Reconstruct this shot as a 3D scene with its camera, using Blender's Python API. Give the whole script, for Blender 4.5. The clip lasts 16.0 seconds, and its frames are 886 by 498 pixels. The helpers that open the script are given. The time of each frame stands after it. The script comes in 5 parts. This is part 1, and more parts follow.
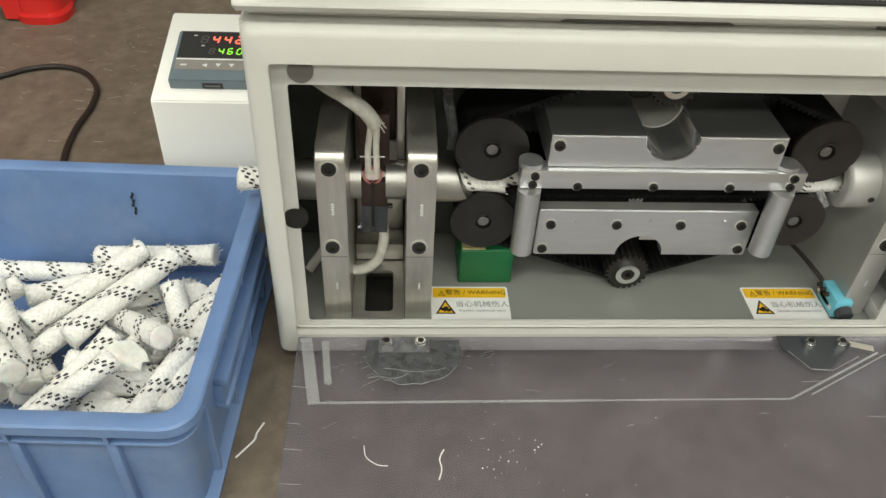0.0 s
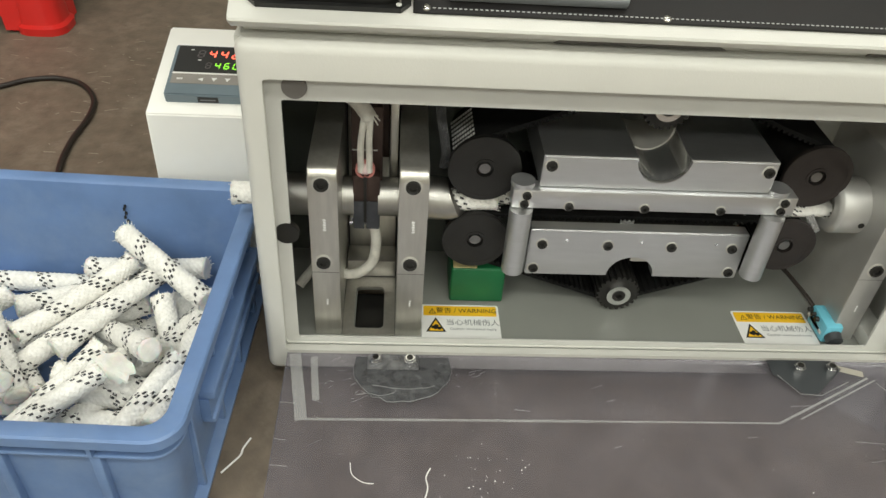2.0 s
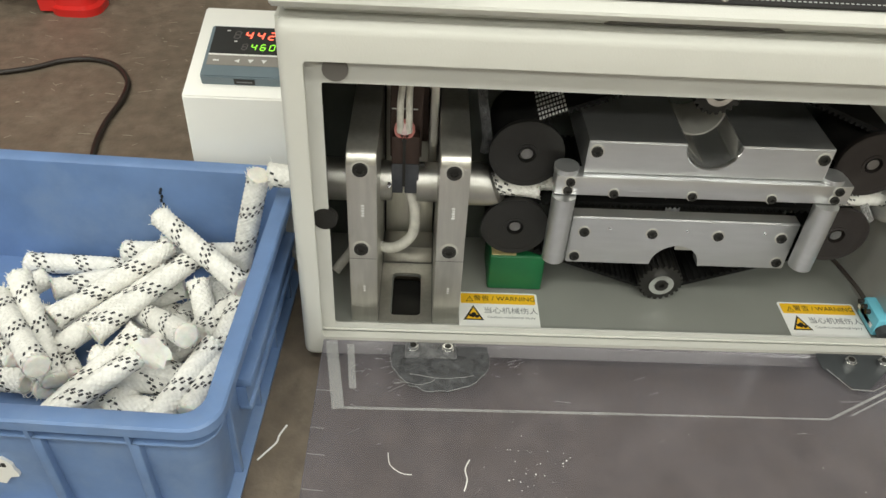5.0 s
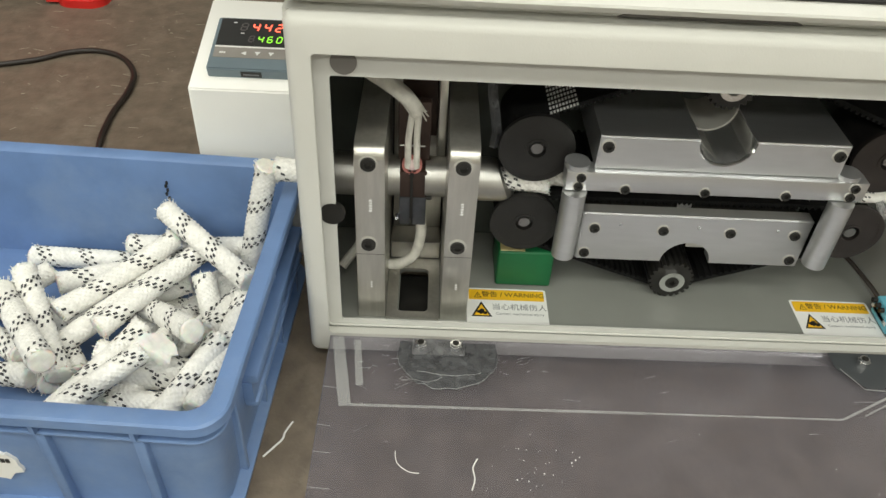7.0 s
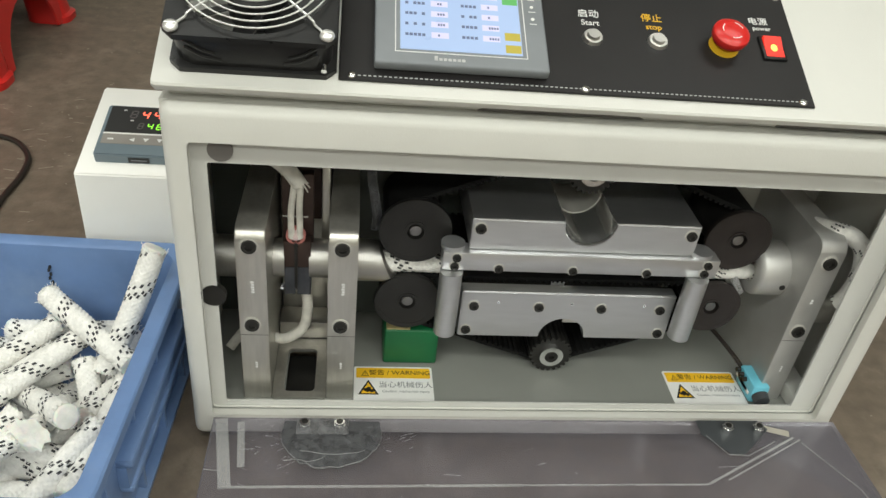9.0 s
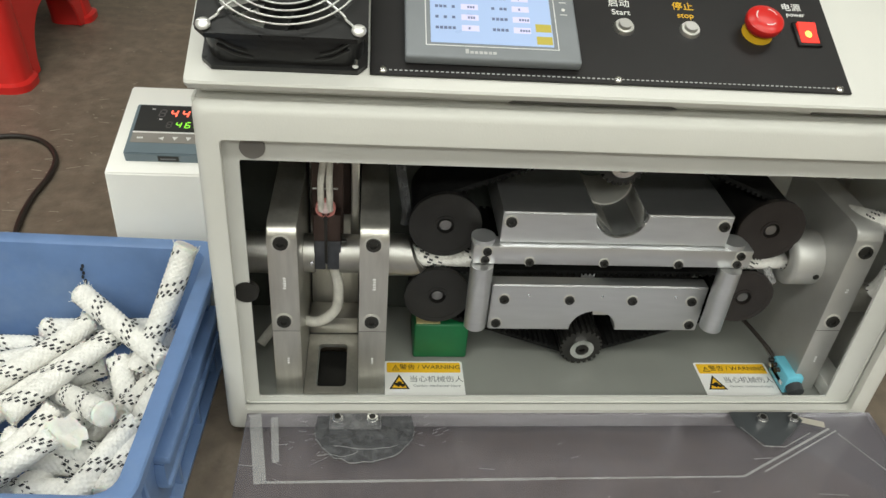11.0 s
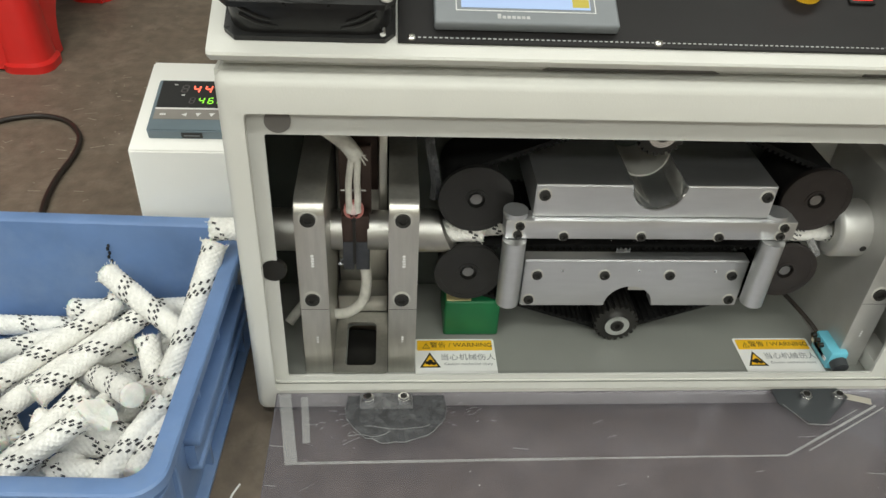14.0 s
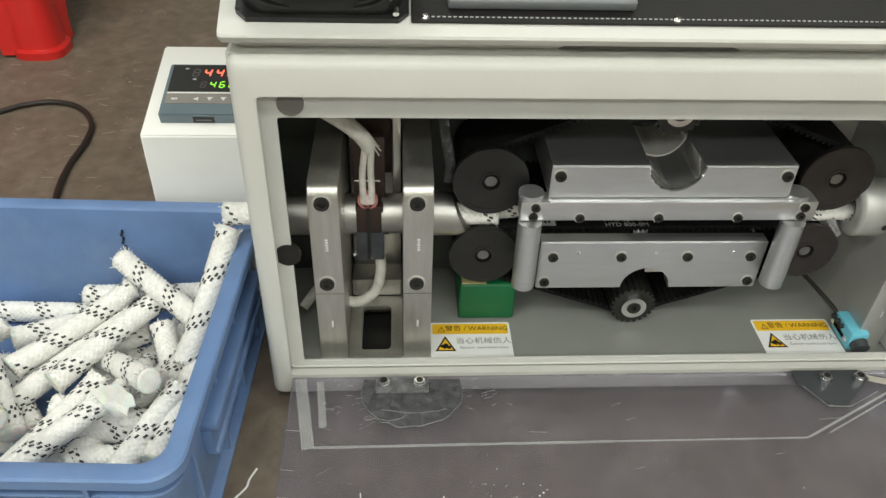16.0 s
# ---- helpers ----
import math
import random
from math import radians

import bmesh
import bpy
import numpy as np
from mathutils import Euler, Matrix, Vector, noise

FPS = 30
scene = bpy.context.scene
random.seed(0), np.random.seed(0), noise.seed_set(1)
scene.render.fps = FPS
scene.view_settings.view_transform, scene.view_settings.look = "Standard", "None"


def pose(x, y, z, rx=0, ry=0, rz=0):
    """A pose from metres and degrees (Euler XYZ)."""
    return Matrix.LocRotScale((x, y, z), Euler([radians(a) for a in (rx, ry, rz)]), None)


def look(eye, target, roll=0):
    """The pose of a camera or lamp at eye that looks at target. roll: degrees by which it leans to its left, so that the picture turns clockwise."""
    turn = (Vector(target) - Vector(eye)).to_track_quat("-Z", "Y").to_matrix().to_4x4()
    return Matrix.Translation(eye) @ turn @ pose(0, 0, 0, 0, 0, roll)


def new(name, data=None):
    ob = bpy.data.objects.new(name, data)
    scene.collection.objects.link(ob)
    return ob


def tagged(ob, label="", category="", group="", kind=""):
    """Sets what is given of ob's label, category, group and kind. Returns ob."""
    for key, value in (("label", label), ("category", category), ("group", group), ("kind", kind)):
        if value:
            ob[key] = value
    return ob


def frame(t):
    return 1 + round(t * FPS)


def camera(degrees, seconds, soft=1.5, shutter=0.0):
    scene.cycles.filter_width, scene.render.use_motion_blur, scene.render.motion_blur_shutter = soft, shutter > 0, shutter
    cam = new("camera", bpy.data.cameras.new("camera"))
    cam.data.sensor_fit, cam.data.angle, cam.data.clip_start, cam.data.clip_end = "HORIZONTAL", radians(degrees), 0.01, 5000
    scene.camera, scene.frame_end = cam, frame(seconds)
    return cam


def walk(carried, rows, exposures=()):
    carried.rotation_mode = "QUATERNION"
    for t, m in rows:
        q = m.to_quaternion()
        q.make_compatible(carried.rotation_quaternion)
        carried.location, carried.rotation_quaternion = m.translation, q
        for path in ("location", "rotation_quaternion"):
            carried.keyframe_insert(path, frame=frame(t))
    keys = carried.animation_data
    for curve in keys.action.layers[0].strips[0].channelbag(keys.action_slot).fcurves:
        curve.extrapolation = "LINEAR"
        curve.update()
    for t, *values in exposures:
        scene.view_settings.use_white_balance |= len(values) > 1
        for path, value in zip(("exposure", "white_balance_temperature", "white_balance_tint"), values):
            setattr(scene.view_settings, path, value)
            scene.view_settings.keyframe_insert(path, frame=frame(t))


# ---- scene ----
cam = camera(59.5, 16.0, shutter=0.35)
PATH = [
    (0, (0.09, -0.418, 0.474), (0.213, 1.108, -0.814), 3.3),
    (0.5, (0.095, -0.418, 0.476), (0.208, 1.107, -0.812), 3.3),
    (1, (0.097, -0.419, 0.476), (0.216, 1.12, -0.795), 3.8),
    (1.5, (0.095, -0.418, 0.475), (0.226, 1.132, -0.782), 4.3),
    (2, (0.094, -0.419, 0.474), (0.225, 1.137, -0.776), 4.5),
    (2.5, (0.093, -0.417, 0.474), (0.209, 1.137, -0.78), 4.2),
    (3, (0.091, -0.416, 0.473), (0.188, 1.134, -0.787), 3.8),
    (3.5, (0.09, -0.414, 0.472), (0.173, 1.132, -0.793), 3.6),
    (4, (0.089, -0.411, 0.47), (0.166, 1.13, -0.803), 3.6),
    (4.5, (0.086, -0.409, 0.469), (0.158, 1.127, -0.809), 3.6),
    (5, (0.084, -0.407, 0.468), (0.152, 1.121, -0.82), 3.6),
    (7.5, (0.082, -0.4, 0.465), (0.136, 1.116, -0.838), 3.6),
    (8, (0.095, -0.408, 0.477), (0.243, 1.16, -0.756), 5.7),
    (8.5, (0.108, -0.415, 0.482), (0.346, 1.206, -0.664), 6.9),
    (8.7, (0.112, -0.419, 0.48), (0.354, 1.218, -0.643), 6.8),
    (11, (0.102, -0.417, 0.478), (0.301, 1.214, -0.663), 5.1),
    (11.5, (0.102, -0.416, 0.478), (0.286, 1.212, -0.67), 4.8),
    (12, (0.101, -0.415, 0.477), (0.276, 1.209, -0.677), 4.5),
    (12.5, (0.1, -0.414, 0.477), (0.267, 1.206, -0.684), 4.3),
    (13, (0.099, -0.411, 0.474), (0.26, 1.205, -0.694), 4.1),
    (13.5, (0.099, -0.41, 0.472), (0.251, 1.199, -0.707), 3.7),
    (14, (0.098, -0.404, 0.468), (0.238, 1.194, -0.726), 3.3),
    (14.5, (0.098, -0.404, 0.467), (0.228, 1.186, -0.739), 3.0),
    (15, (0.096, -0.403, 0.467), (0.222, 1.177, -0.752), 2.8),
    (15.5, (0.095, -0.402, 0.466), (0.217, 1.172, -0.762), 2.6),
    (16, (0.096, -0.4, 0.465), (0.206, 1.173, -0.765), 2.2),
]
walk(cam, [(t, look(eye, target, roll)) for t, eye, target, roll in PATH],
     exposures=((0, 0.03, 6500, 10), (7.5, 0.03, 6500, 10), (8.6, -0.03, 6340, 10), (16, -0.02, 6320, 10)))

# ---- light: closed workshop with added ceiling lamps ----
world = bpy.data.worlds.new("world")
scene.world = world
world.use_nodes = True
world.node_tree.nodes["Background"].inputs[0].default_value = (0.55, 0.55, 0.52, 1)
world.node_tree.nodes["Background"].inputs[1].default_value = 0.15


def area_lamp(name, m, sx, sy, watts, colour):
    data = bpy.data.lights.new(name, "AREA")
    data.shape, data.size, data.size_y, data.energy, data.color = "RECTANGLE", sx, sy, watts, colour
    ob = new(name, data)
    ob.matrix_world = m
    return ob


# unseen ceiling lamps, added in rows, mostly on the open side before the machine
for lx, ly, watts in ((-1.5, -1.4, 26), (0.2, -1.4, 18), (1.9, -1.4, 19), (-1.5, -3.0, 26), (0.2, -3.0, 25), (1.9, -3.0, 24), (-0.6, 0.2, 11), (1.2, 0.2, 8)):
    area_lamp("added_ceiling_light", pose(lx, ly, 2.50), 1.2, 0.4, watts, (0.968, 0.985, 0.885))


# ---- materials ----
def material(name, colour, rough=0.5, metal=0.0, var=0.12, scale=30.0, bump=0.0, bump_scale=200.0, wear=None, stretch=None, emit=0.0, coat=0.0):
    """Plain surface with two scales of tone, optional wear colour and fine relief."""
    m = bpy.data.materials.new(name)
    m.use_nodes = True
    nt = m.node_tree
    b = nt.nodes["Principled BSDF"]
    b.inputs["Roughness"].default_value = rough
    b.inputs["Metallic"].default_value = metal
    b.inputs["Coat Weight"].default_value = coat
    co = nt.nodes.new("ShaderNodeTexCoord")
    mp = nt.nodes.new("ShaderNodeMapping")
    mp.inputs["Scale"].default_value = stretch or (1, 1, 1)
    nt.links.new(co.outputs["Object"], mp.inputs[0])
    n1 = nt.nodes.new("ShaderNodeTexNoise")
    n1.inputs["Scale"].default_value = scale
    n1.inputs["Detail"].default_value = 6
    nt.links.new(mp.outputs[0], n1.inputs["Vector"])
    ramp = nt.nodes.new("ShaderNodeValToRGB")
    ramp.color_ramp.elements[0].position, ramp.color_ramp.elements[1].position = 0.3, 0.72
    ramp.color_ramp.elements[0].color = (*[c * (1 - var) for c in colour], 1)
    ramp.color_ramp.elements[1].color = (*[min(1, c * (1 + var)) for c in colour], 1)
    nt.links.new(n1.outputs["Fac"], ramp.inputs[0])
    out = ramp.outputs[0]
    if wear:
        n2 = nt.nodes.new("ShaderNodeTexNoise")
        n2.inputs["Scale"].default_value = scale * 0.35
        n2.inputs["Detail"].default_value = 9
        n2.inputs["Roughness"].default_value = 0.7
        nt.links.new(co.outputs["Object"], n2.inputs["Vector"])
        r2 = nt.nodes.new("ShaderNodeValToRGB")
        r2.color_ramp.elements[0].position, r2.color_ramp.elements[1].position = 0.52, 0.72
        nt.links.new(n2.outputs["Fac"], r2.inputs[0])
        mx = nt.nodes.new("ShaderNodeMix")
        mx.data_type = "RGBA"
        mx.inputs[7].default_value = (*wear, 1)
        nt.links.new(r2.outputs[0], mx.inputs[0])
        nt.links.new(out, mx.inputs[6])
        out = mx.outputs[2]
    nt.links.new(out, b.inputs["Base Color"])
    rr = nt.nodes.new("ShaderNodeMapRange")
    rr.inputs[3].default_value, rr.inputs[4].default_value = max(0.02, rough - 0.07), min(1, rough + 0.07)
    nt.links.new(n1.outputs["Fac"], rr.inputs[0])
    nt.links.new(rr.outputs[0], b.inputs["Roughness"])
    if bump:
        n3 = nt.nodes.new("ShaderNodeTexNoise")
        n3.inputs["Scale"].default_value = bump_scale
        n3.inputs["Detail"].default_value = 3
        nt.links.new(mp.outputs[0], n3.inputs["Vector"])
        bp = nt.nodes.new("ShaderNodeBump")
        bp.inputs["Strength"].default_value = bump
        bp.inputs["Distance"].default_value = 0.001
        nt.links.new(n3.outputs["Fac"], bp.inputs["Height"])
        nt.links.new(bp.outputs[0], b.inputs["Normal"])
    if emit:
        for e in ramp.color_ramp.elements:
            e.color = (*[c * 0.35 for c in e.color[:3]], 1)
        b.inputs["Emission Color"].default_value = (*colour, 1)
        b.inputs["Emission Strength"].default_value = emit
    return m


PAINT = material("cream_paint", (0.665, 0.660, 0.618), 0.42, var=0.03, scale=14, bump=0.12, bump_scale=900)
PAINT_IN = material("grey_paint", (0.60, 0.60, 0.57), 0.45, var=0.04, scale=18, bump=0.1, bump_scale=900)
ALU = material("brushed_aluminium", (0.60, 0.605, 0.61), 0.33, 0.85, var=0.035, scale=50, stretch=(0.8, 5, 5), bump=0.05, bump_scale=500)
ALU_PLATE = material("machined_plate", (0.56, 0.545, 0.50), 0.34, 0.85, var=0.07, scale=50, stretch=(6, 6, 0.8), bump=0.05, bump_scale=400)
ALU_SATIN = material("satin_aluminium", (0.60, 0.585, 0.54), 0.5, 0.25, var=0.05, scale=40, bump=0.05, bump_scale=400)
ALU_MID = material("grey_cast_aluminium", (0.50, 0.495, 0.475), 0.42, 0.5, var=0.06, scale=40, bump=0.05, bump_scale=400)
STEEL = material("steel", (0.45, 0.44, 0.415), 0.42, 1.0, var=0.1, scale=90)
CHROME = material("bright_steel", (0.8, 0.8, 0.8), 0.12, 1.0, var=0.05, scale=80)
BLACK_STEEL = material("blackened_steel", (0.028, 0.027, 0.025), 0.42, 0.4, var=0.2, scale=60)
PULLEY = material("dark_anodised_flange", (0.044, 0.037, 0.035), 0.45, 0.5, var=0.15, scale=70)
PULLEY_DARK = material("black_anodised_flange", (0.026, 0.025, 0.024), 0.45, 0.4, var=0.15, scale=70)
RUBBER = material("black_rubber_belt", (0.011, 0.011, 0.011), 0.9, var=0.25, scale=120, bump=0.2)
RUBBER.node_tree.nodes["Principled BSDF"].inputs["Specular IOR Level"].default_value = 0.12
PLASTIC = material("black_plastic", (0.018, 0.018, 0.018), 0.30, var=0.15, scale=80, bump=0.08, bump_scale=900)
PANEL = material("black_panel_film", (0.014, 0.013, 0.013), 0.42, var=0.15, scale=30, bump=0.05, bump_scale=1500)
for m_ in (PLASTIC, PANEL):
    m_.node_tree.nodes["Principled BSDF"].inputs["Specular IOR Level"].default_value = 0.3
GREYP = material("grey_plastic", (0.20, 0.215, 0.23), 0.45, var=0.06, scale=40, bump=0.05, bump_scale=1200)
DARKGREY = material("dark_grey_plastic", (0.05, 0.055, 0.06), 0.4, var=0.08, scale=40)
BLUE = material("blue_crate_plastic", (0.145, 0.240, 0.455), 0.42, var=0.14, scale=22, bump=0.12, bump_scale=300, wear=(0.20, 0.29, 0.47))
RED = material("red_plastic", (0.62, 0.022, 0.018), 0.3, var=0.06, scale=12)
WHITE = material("white_print", (0.82, 0.82, 0.8), 0.5, var=0.03)
CHALK = material("white_engraving", (0.75, 0.75, 0.74), 0.6, var=0.05)
YELLOW = material("yellow_label", (0.85, 0.50, 0.02), 0.45, var=0.05)
BLACKINK = material("black_ink", (0.02, 0.02, 0.02), 0.5, var=0.1)
LABEL_GREY = material("grey_belt_label", (0.45, 0.45, 0.45), 0.6, var=0.15, scale=200)
GREYINK = material("grey_ink", (0.17, 0.18, 0.19), 0.5, var=0.1)
GREEN = material("green_coil_housing", (0.005, 0.125, 0.040), 0.5, var=0.15, scale=30)
CYAN = material("light_blue_plastic", (0.17, 0.55, 0.70), 0.35, var=0.06, scale=40)
SLEEVE = material("white_fibreglass_sleeve", (0.70, 0.68, 0.62), 0.8, var=0.14, scale=160, bump=0.6, bump_scale=900)
CERAMIC = material("glowing_ceramic_ring", (0.95, 0.72, 0.66), 0.6, var=0.1, emit=0.25)
GLOW = material("red_hot_rim", (0.72, 0.27, 0.22), 0.5, emit=0.2)
BOXPAINT = material("white_box_paint", (0.90, 0.89, 0.85), 0.42, var=0.03, scale=14, bump=0.1, bump_scale=900)
SILVER = material("satin_button", (0.62, 0.61, 0.58), 0.3, 0.9, var=0.08)
WIRE = material("nickel_wire", (0.85, 0.85, 0.83), 0.33, 0.7, var=0.05)
BASE = material("grey_base_paint", (0.265, 0.272, 0.250), 0.42, 0.12, var=0.06, scale=16, bump=0.08, bump_scale=700)
DARKPLATE = material("dark_back_plate", (0.066, 0.074, 0.066), 0.5, var=0.2, scale=25)
# grey of the door magnet, also painted as shade for the hand holes
MAGNET_SHADE = material("grey_magnet_and_hole_shade", (0.16, 0.15, 0.14), 0.5, var=0.1)
HEAT = material("warm_heater_steel", (0.055, 0.034, 0.028), 0.5, 0.4, var=0.25, scale=60)
BLADE = material("heat_tinted_steel", (0.10, 0.105, 0.12), 0.4, 0.8, var=0.25, scale=90)
ROPE = material("white_braided_polyester", (0.88, 0.867, 0.822), 0.8, var=0.10, scale=240, bump=0.6, bump_scale=700)
ROPE_CUT = material("fused_rope_end", (0.80, 0.785, 0.73), 0.38, var=0.10, scale=160, bump=0.5, bump_scale=500)
ROPE_CUT.node_tree.nodes["Principled BSDF"].inputs["Subsurface Weight"].default_value = 0.35
ROPE_CUT.node_tree.nodes["Principled BSDF"].inputs["Subsurface Scale"].default_value = 0.003
BORE = material("polished_bore", (0.78, 0.78, 0.77), 0.16, 0.88, var=0.06, scale=60, stretch=(1, 0.2, 1))
SHAFT = material("dull_shaft_steel", (0.30, 0.295, 0.29), 0.42, 1.0, var=0.1, scale=90)
TRACER = material("black_tracer_yarn", (0.042, 0.042, 0.046), 0.8, var=0.3, scale=200)
CABLE = material("black_cable", (0.02, 0.015, 0.012), 0.5, var=0.15)
FLOOR = material("worn_concrete", (0.160, 0.128, 0.096), 0.55, var=0.24, scale=55, bump=0.6, bump_scale=220, wear=(0.235, 0.195, 0.150))
WALLM = material("workshop_wall", (0.72, 0.71, 0.67), 0.8, var=0.06, scale=3)
SCUFF = material("pale_floor_scuff", (0.34, 0.30, 0.24), 0.6, var=0.2, scale=90)
THREAD = material("white_thread", (0.82, 0.81, 0.78), 0.8, var=0.05)
LED_RED = material("red_led", (1.0, 0.13, 0.07), 0.4, emit=3.0)
LED_GREEN = material("green_led", (0.30, 0.85, 0.05), 0.4, emit=1.5)
LED_OFF = material("unlit_segment", (0.12, 0.11, 0.11), 0.4)
SCREEN = material("lcd_backlight", (0.50, 0.65, 0.93), 0.3, emit=0.60, var=0.04)
SCREEN_PALE = material("lcd_pale_cell", (0.70, 0.68, 0.90), 0.3, emit=0.8, var=0.02)
SCREEN_GREEN = material("lcd_green_key", (0.2, 0.68, 0.2), 0.3, emit=0.4, var=0.02)
SCREEN_YELLOW = material("lcd_yellow_key", (0.75, 0.62, 0.10), 0.3, emit=0.4, var=0.02)
SCREEN_INK = material("lcd_dark_mark", (0.24, 0.30, 0.50), 0.4, emit=0.25)
SWITCH_GLOW = material("lit_red_rocker", (1.0, 0.03, 0.012), 0.4, emit=0.9)
LAMP_GLOW = material("lamp_diffuser", (1, 0.97, 0.92), 0.5, emit=2.0)


def glass_material(name, tint, rough, haze, haze_colour, ior=1.33, mottle=0.22, grain=25):
    m = bpy.data.materials.new(name)
    m.use_nodes = True
    nt = m.node_tree
    nt.nodes.remove(nt.nodes["Principled BSDF"])
    out = nt.nodes["Material Output"]
    tr = nt.nodes.new("ShaderNodeBsdfTransparent")
    tr.inputs[0].default_value = (*tint, 1)
    gl = nt.nodes.new("ShaderNodeBsdfGlossy")
    gl.inputs["Roughness"].default_value = rough
    fr = nt.nodes.new("ShaderNodeFresnel")
    fr.inputs[0].default_value = ior
    m1 = nt.nodes.new("ShaderNodeMixShader")
    nt.links.new(fr.outputs[0], m1.inputs[0])
    nt.links.new(tr.outputs[0], m1.inputs[1])
    nt.links.new(gl.outputs[0], m1.inputs[2])
    df = nt.nodes.new("ShaderNodeBsdfDiffuse")
    df.inputs[0].default_value = (*haze_colour, 1)
    co = nt.nodes.new("ShaderNodeTexCoord")
    no = nt.nodes.new("ShaderNodeTexNoise")
    no.inputs["Scale"].default_value = grain
    no.inputs["Detail"].default_value = 8
    nt.links.new(co.outputs["Object"], no.inputs["Vector"])
    mr = nt.nodes.new("ShaderNodeMapRange")
    mr.inputs[1].default_value, mr.inputs[2].default_value = 0.3, 0.75
    mr.inputs[3].default_value, mr.inputs[4].default_value = haze * (1 - mottle), haze * (1 + mottle)
    nt.links.new(no.outputs["Fac"], mr.inputs[0])
    m2 = nt.nodes.new("ShaderNodeMixShader")
    nt.links.new(mr.outputs[0], m2.inputs[0])
    nt.links.new(m1.outputs[0], m2.inputs[1])
    nt.links.new(df.outputs[0], m2.inputs[2])
    nt.links.new(m2.outputs[0], out.inputs[0])
    return m


ACRYLIC = glass_material("dusty_acrylic", (0.71, 0.70, 0.745), 0.2, 0.095, (0.44, 0.415, 0.46))
FILM = glass_material("smoky_film", (0.42, 0.425, 0.45), 0.35, 0.20, (0.36, 0.365, 0.38), mottle=0.5, grain=150)
SCRATCH = glass_material("fine_scratch", (0.95, 0.95, 0.95), 0.3, 0.11, (0.75, 0.75, 0.75), mottle=0.7, grain=90)
CLAMP = glass_material("pale_clear_clamp", (0.62, 0.62, 0.64), 0.3, 0.30, (0.46, 0.46, 0.47), mottle=0.6, grain=90)
ACRYLIC_PALE = glass_material("pale_acrylic", (0.9, 0.9, 0.9), 0.3, 0.21, (0.75, 0.75, 0.75))


# ---- mesh helpers ----
def bm_new():
    return bmesh.new()


def under(parent):
    """The deepest parent that keeps things at thing > part > sub-part."""
    chain = []
    while parent:
        chain.append(parent)
        parent = parent.parent
    return chain[max(0, len(chain) - 2)] if chain else None


def part(name, bm, mat, parent=None, label="", smooth=True, m=None):
    """Links a bmesh as one mesh object, under a thing or a part."""
    bmesh.ops.recalc_face_normals(bm, faces=bm.faces)
    me = bpy.data.meshes.new(name)
    bm.to_mesh(me)
    bm.free()
    me.materials.append(mat)
    if smooth:
        me.shade_auto_smooth(radians(35)) if hasattr(me, "shade_auto_smooth") else me.shade_smooth()
        me.set_sharp_from_angle(angle=radians(35))
    ob = new(name, me)
    if parent:
        ob.parent = under(parent)
    if m is not None:
        ob.matrix_basis = m
    if label:
        tagged(ob, label)
    return ob


def box(bm, x0, x1, y0, y1, z0, z1, bevel=0.0, seg=2, m=None):
    r = bmesh.ops.create_cube(bm, size=1.0)
    vs = r["verts"]
    for v in vs:
        v.co = Vector((x0 + (v.co.x + 0.5) * (x1 - x0), y0 + (v.co.y + 0.5) * (y1 - y0), z0 + (v.co.z + 0.5) * (z1 - z0)))
    if bevel:
        es = list({e for v in vs for e in v.link_edges})
        r2 = bmesh.ops.bevel(bm, geom=es, offset=bevel, segments=seg, profile=0.5, affect="EDGES")
        vs = list({v for f in r2["faces"] for v in f.verts} | {v for v in vs if v.is_valid})
    if m is not None:
        bmesh.ops.transform(bm, matrix=m, verts=vs)
    return vs


def cyl(bm, p0, p1, r0, r1=None, seg=24, caps=True):
    p0, p1 = Vector(p0), Vector(p1)
    d = p1 - p0
    r = bmesh.ops.create_cone(bm, cap_ends=caps, segments=seg, radius1=r0, radius2=r0 if r1 is None else r1, depth=d.length)
    m = Matrix.Translation((p0 + p1) / 2) @ d.to_track_quat("Z", "Y").to_matrix().to_4x4()
    bmesh.ops.transform(bm, matrix=m, verts=r["verts"])
    return r["verts"]


def ring(bm, c, axis, r_out, r_in, depth, seg=32):
    """Washer-like ring with its near face at c, running depth along axis."""
    c, axis = Vector(c), Vector(axis).normalized()
    q = axis.to_track_quat("Z", "Y").to_matrix().to_4x4()
    loops = []
    for rad, h in ((r_out, 0), (r_out, depth), (r_in, depth), (r_in, 0)):
        loops.append([bm.verts.new(c + q @ Vector((rad * math.cos(a), rad * math.sin(a), h))) for a in [2 * math.pi * i / seg for i in range(seg)]])
    for k in range(4):
        a, b = loops[k], loops[(k + 1) % 4]
        for i in range(seg):
            j = (i + 1) % seg
            bm.faces.new((a[i], a[j], b[j], b[i]))


def prism(bm, outline, axis, lo, hi):
    """Extrudes a closed outline of (u, v) pairs: axis x takes (y, z), y takes (x, z), z takes (x, y)."""
    def at(u, v, w):
        return {"x": (w, u, v), "y": (u, w, v), "z": (u, v, w)}[axis]
    a = [bm.verts.new(at(u, v, lo)) for u, v in outline]
    b = [bm.verts.new(at(u, v, hi)) for u, v in outline]
    n = len(a)
    bm.faces.new(a), bm.faces.new(b[::-1])
    for i in range(n):
        bm.faces.new((a[i], a[(i + 1) % n], b[(i + 1) % n], b[i]))
    return a + b


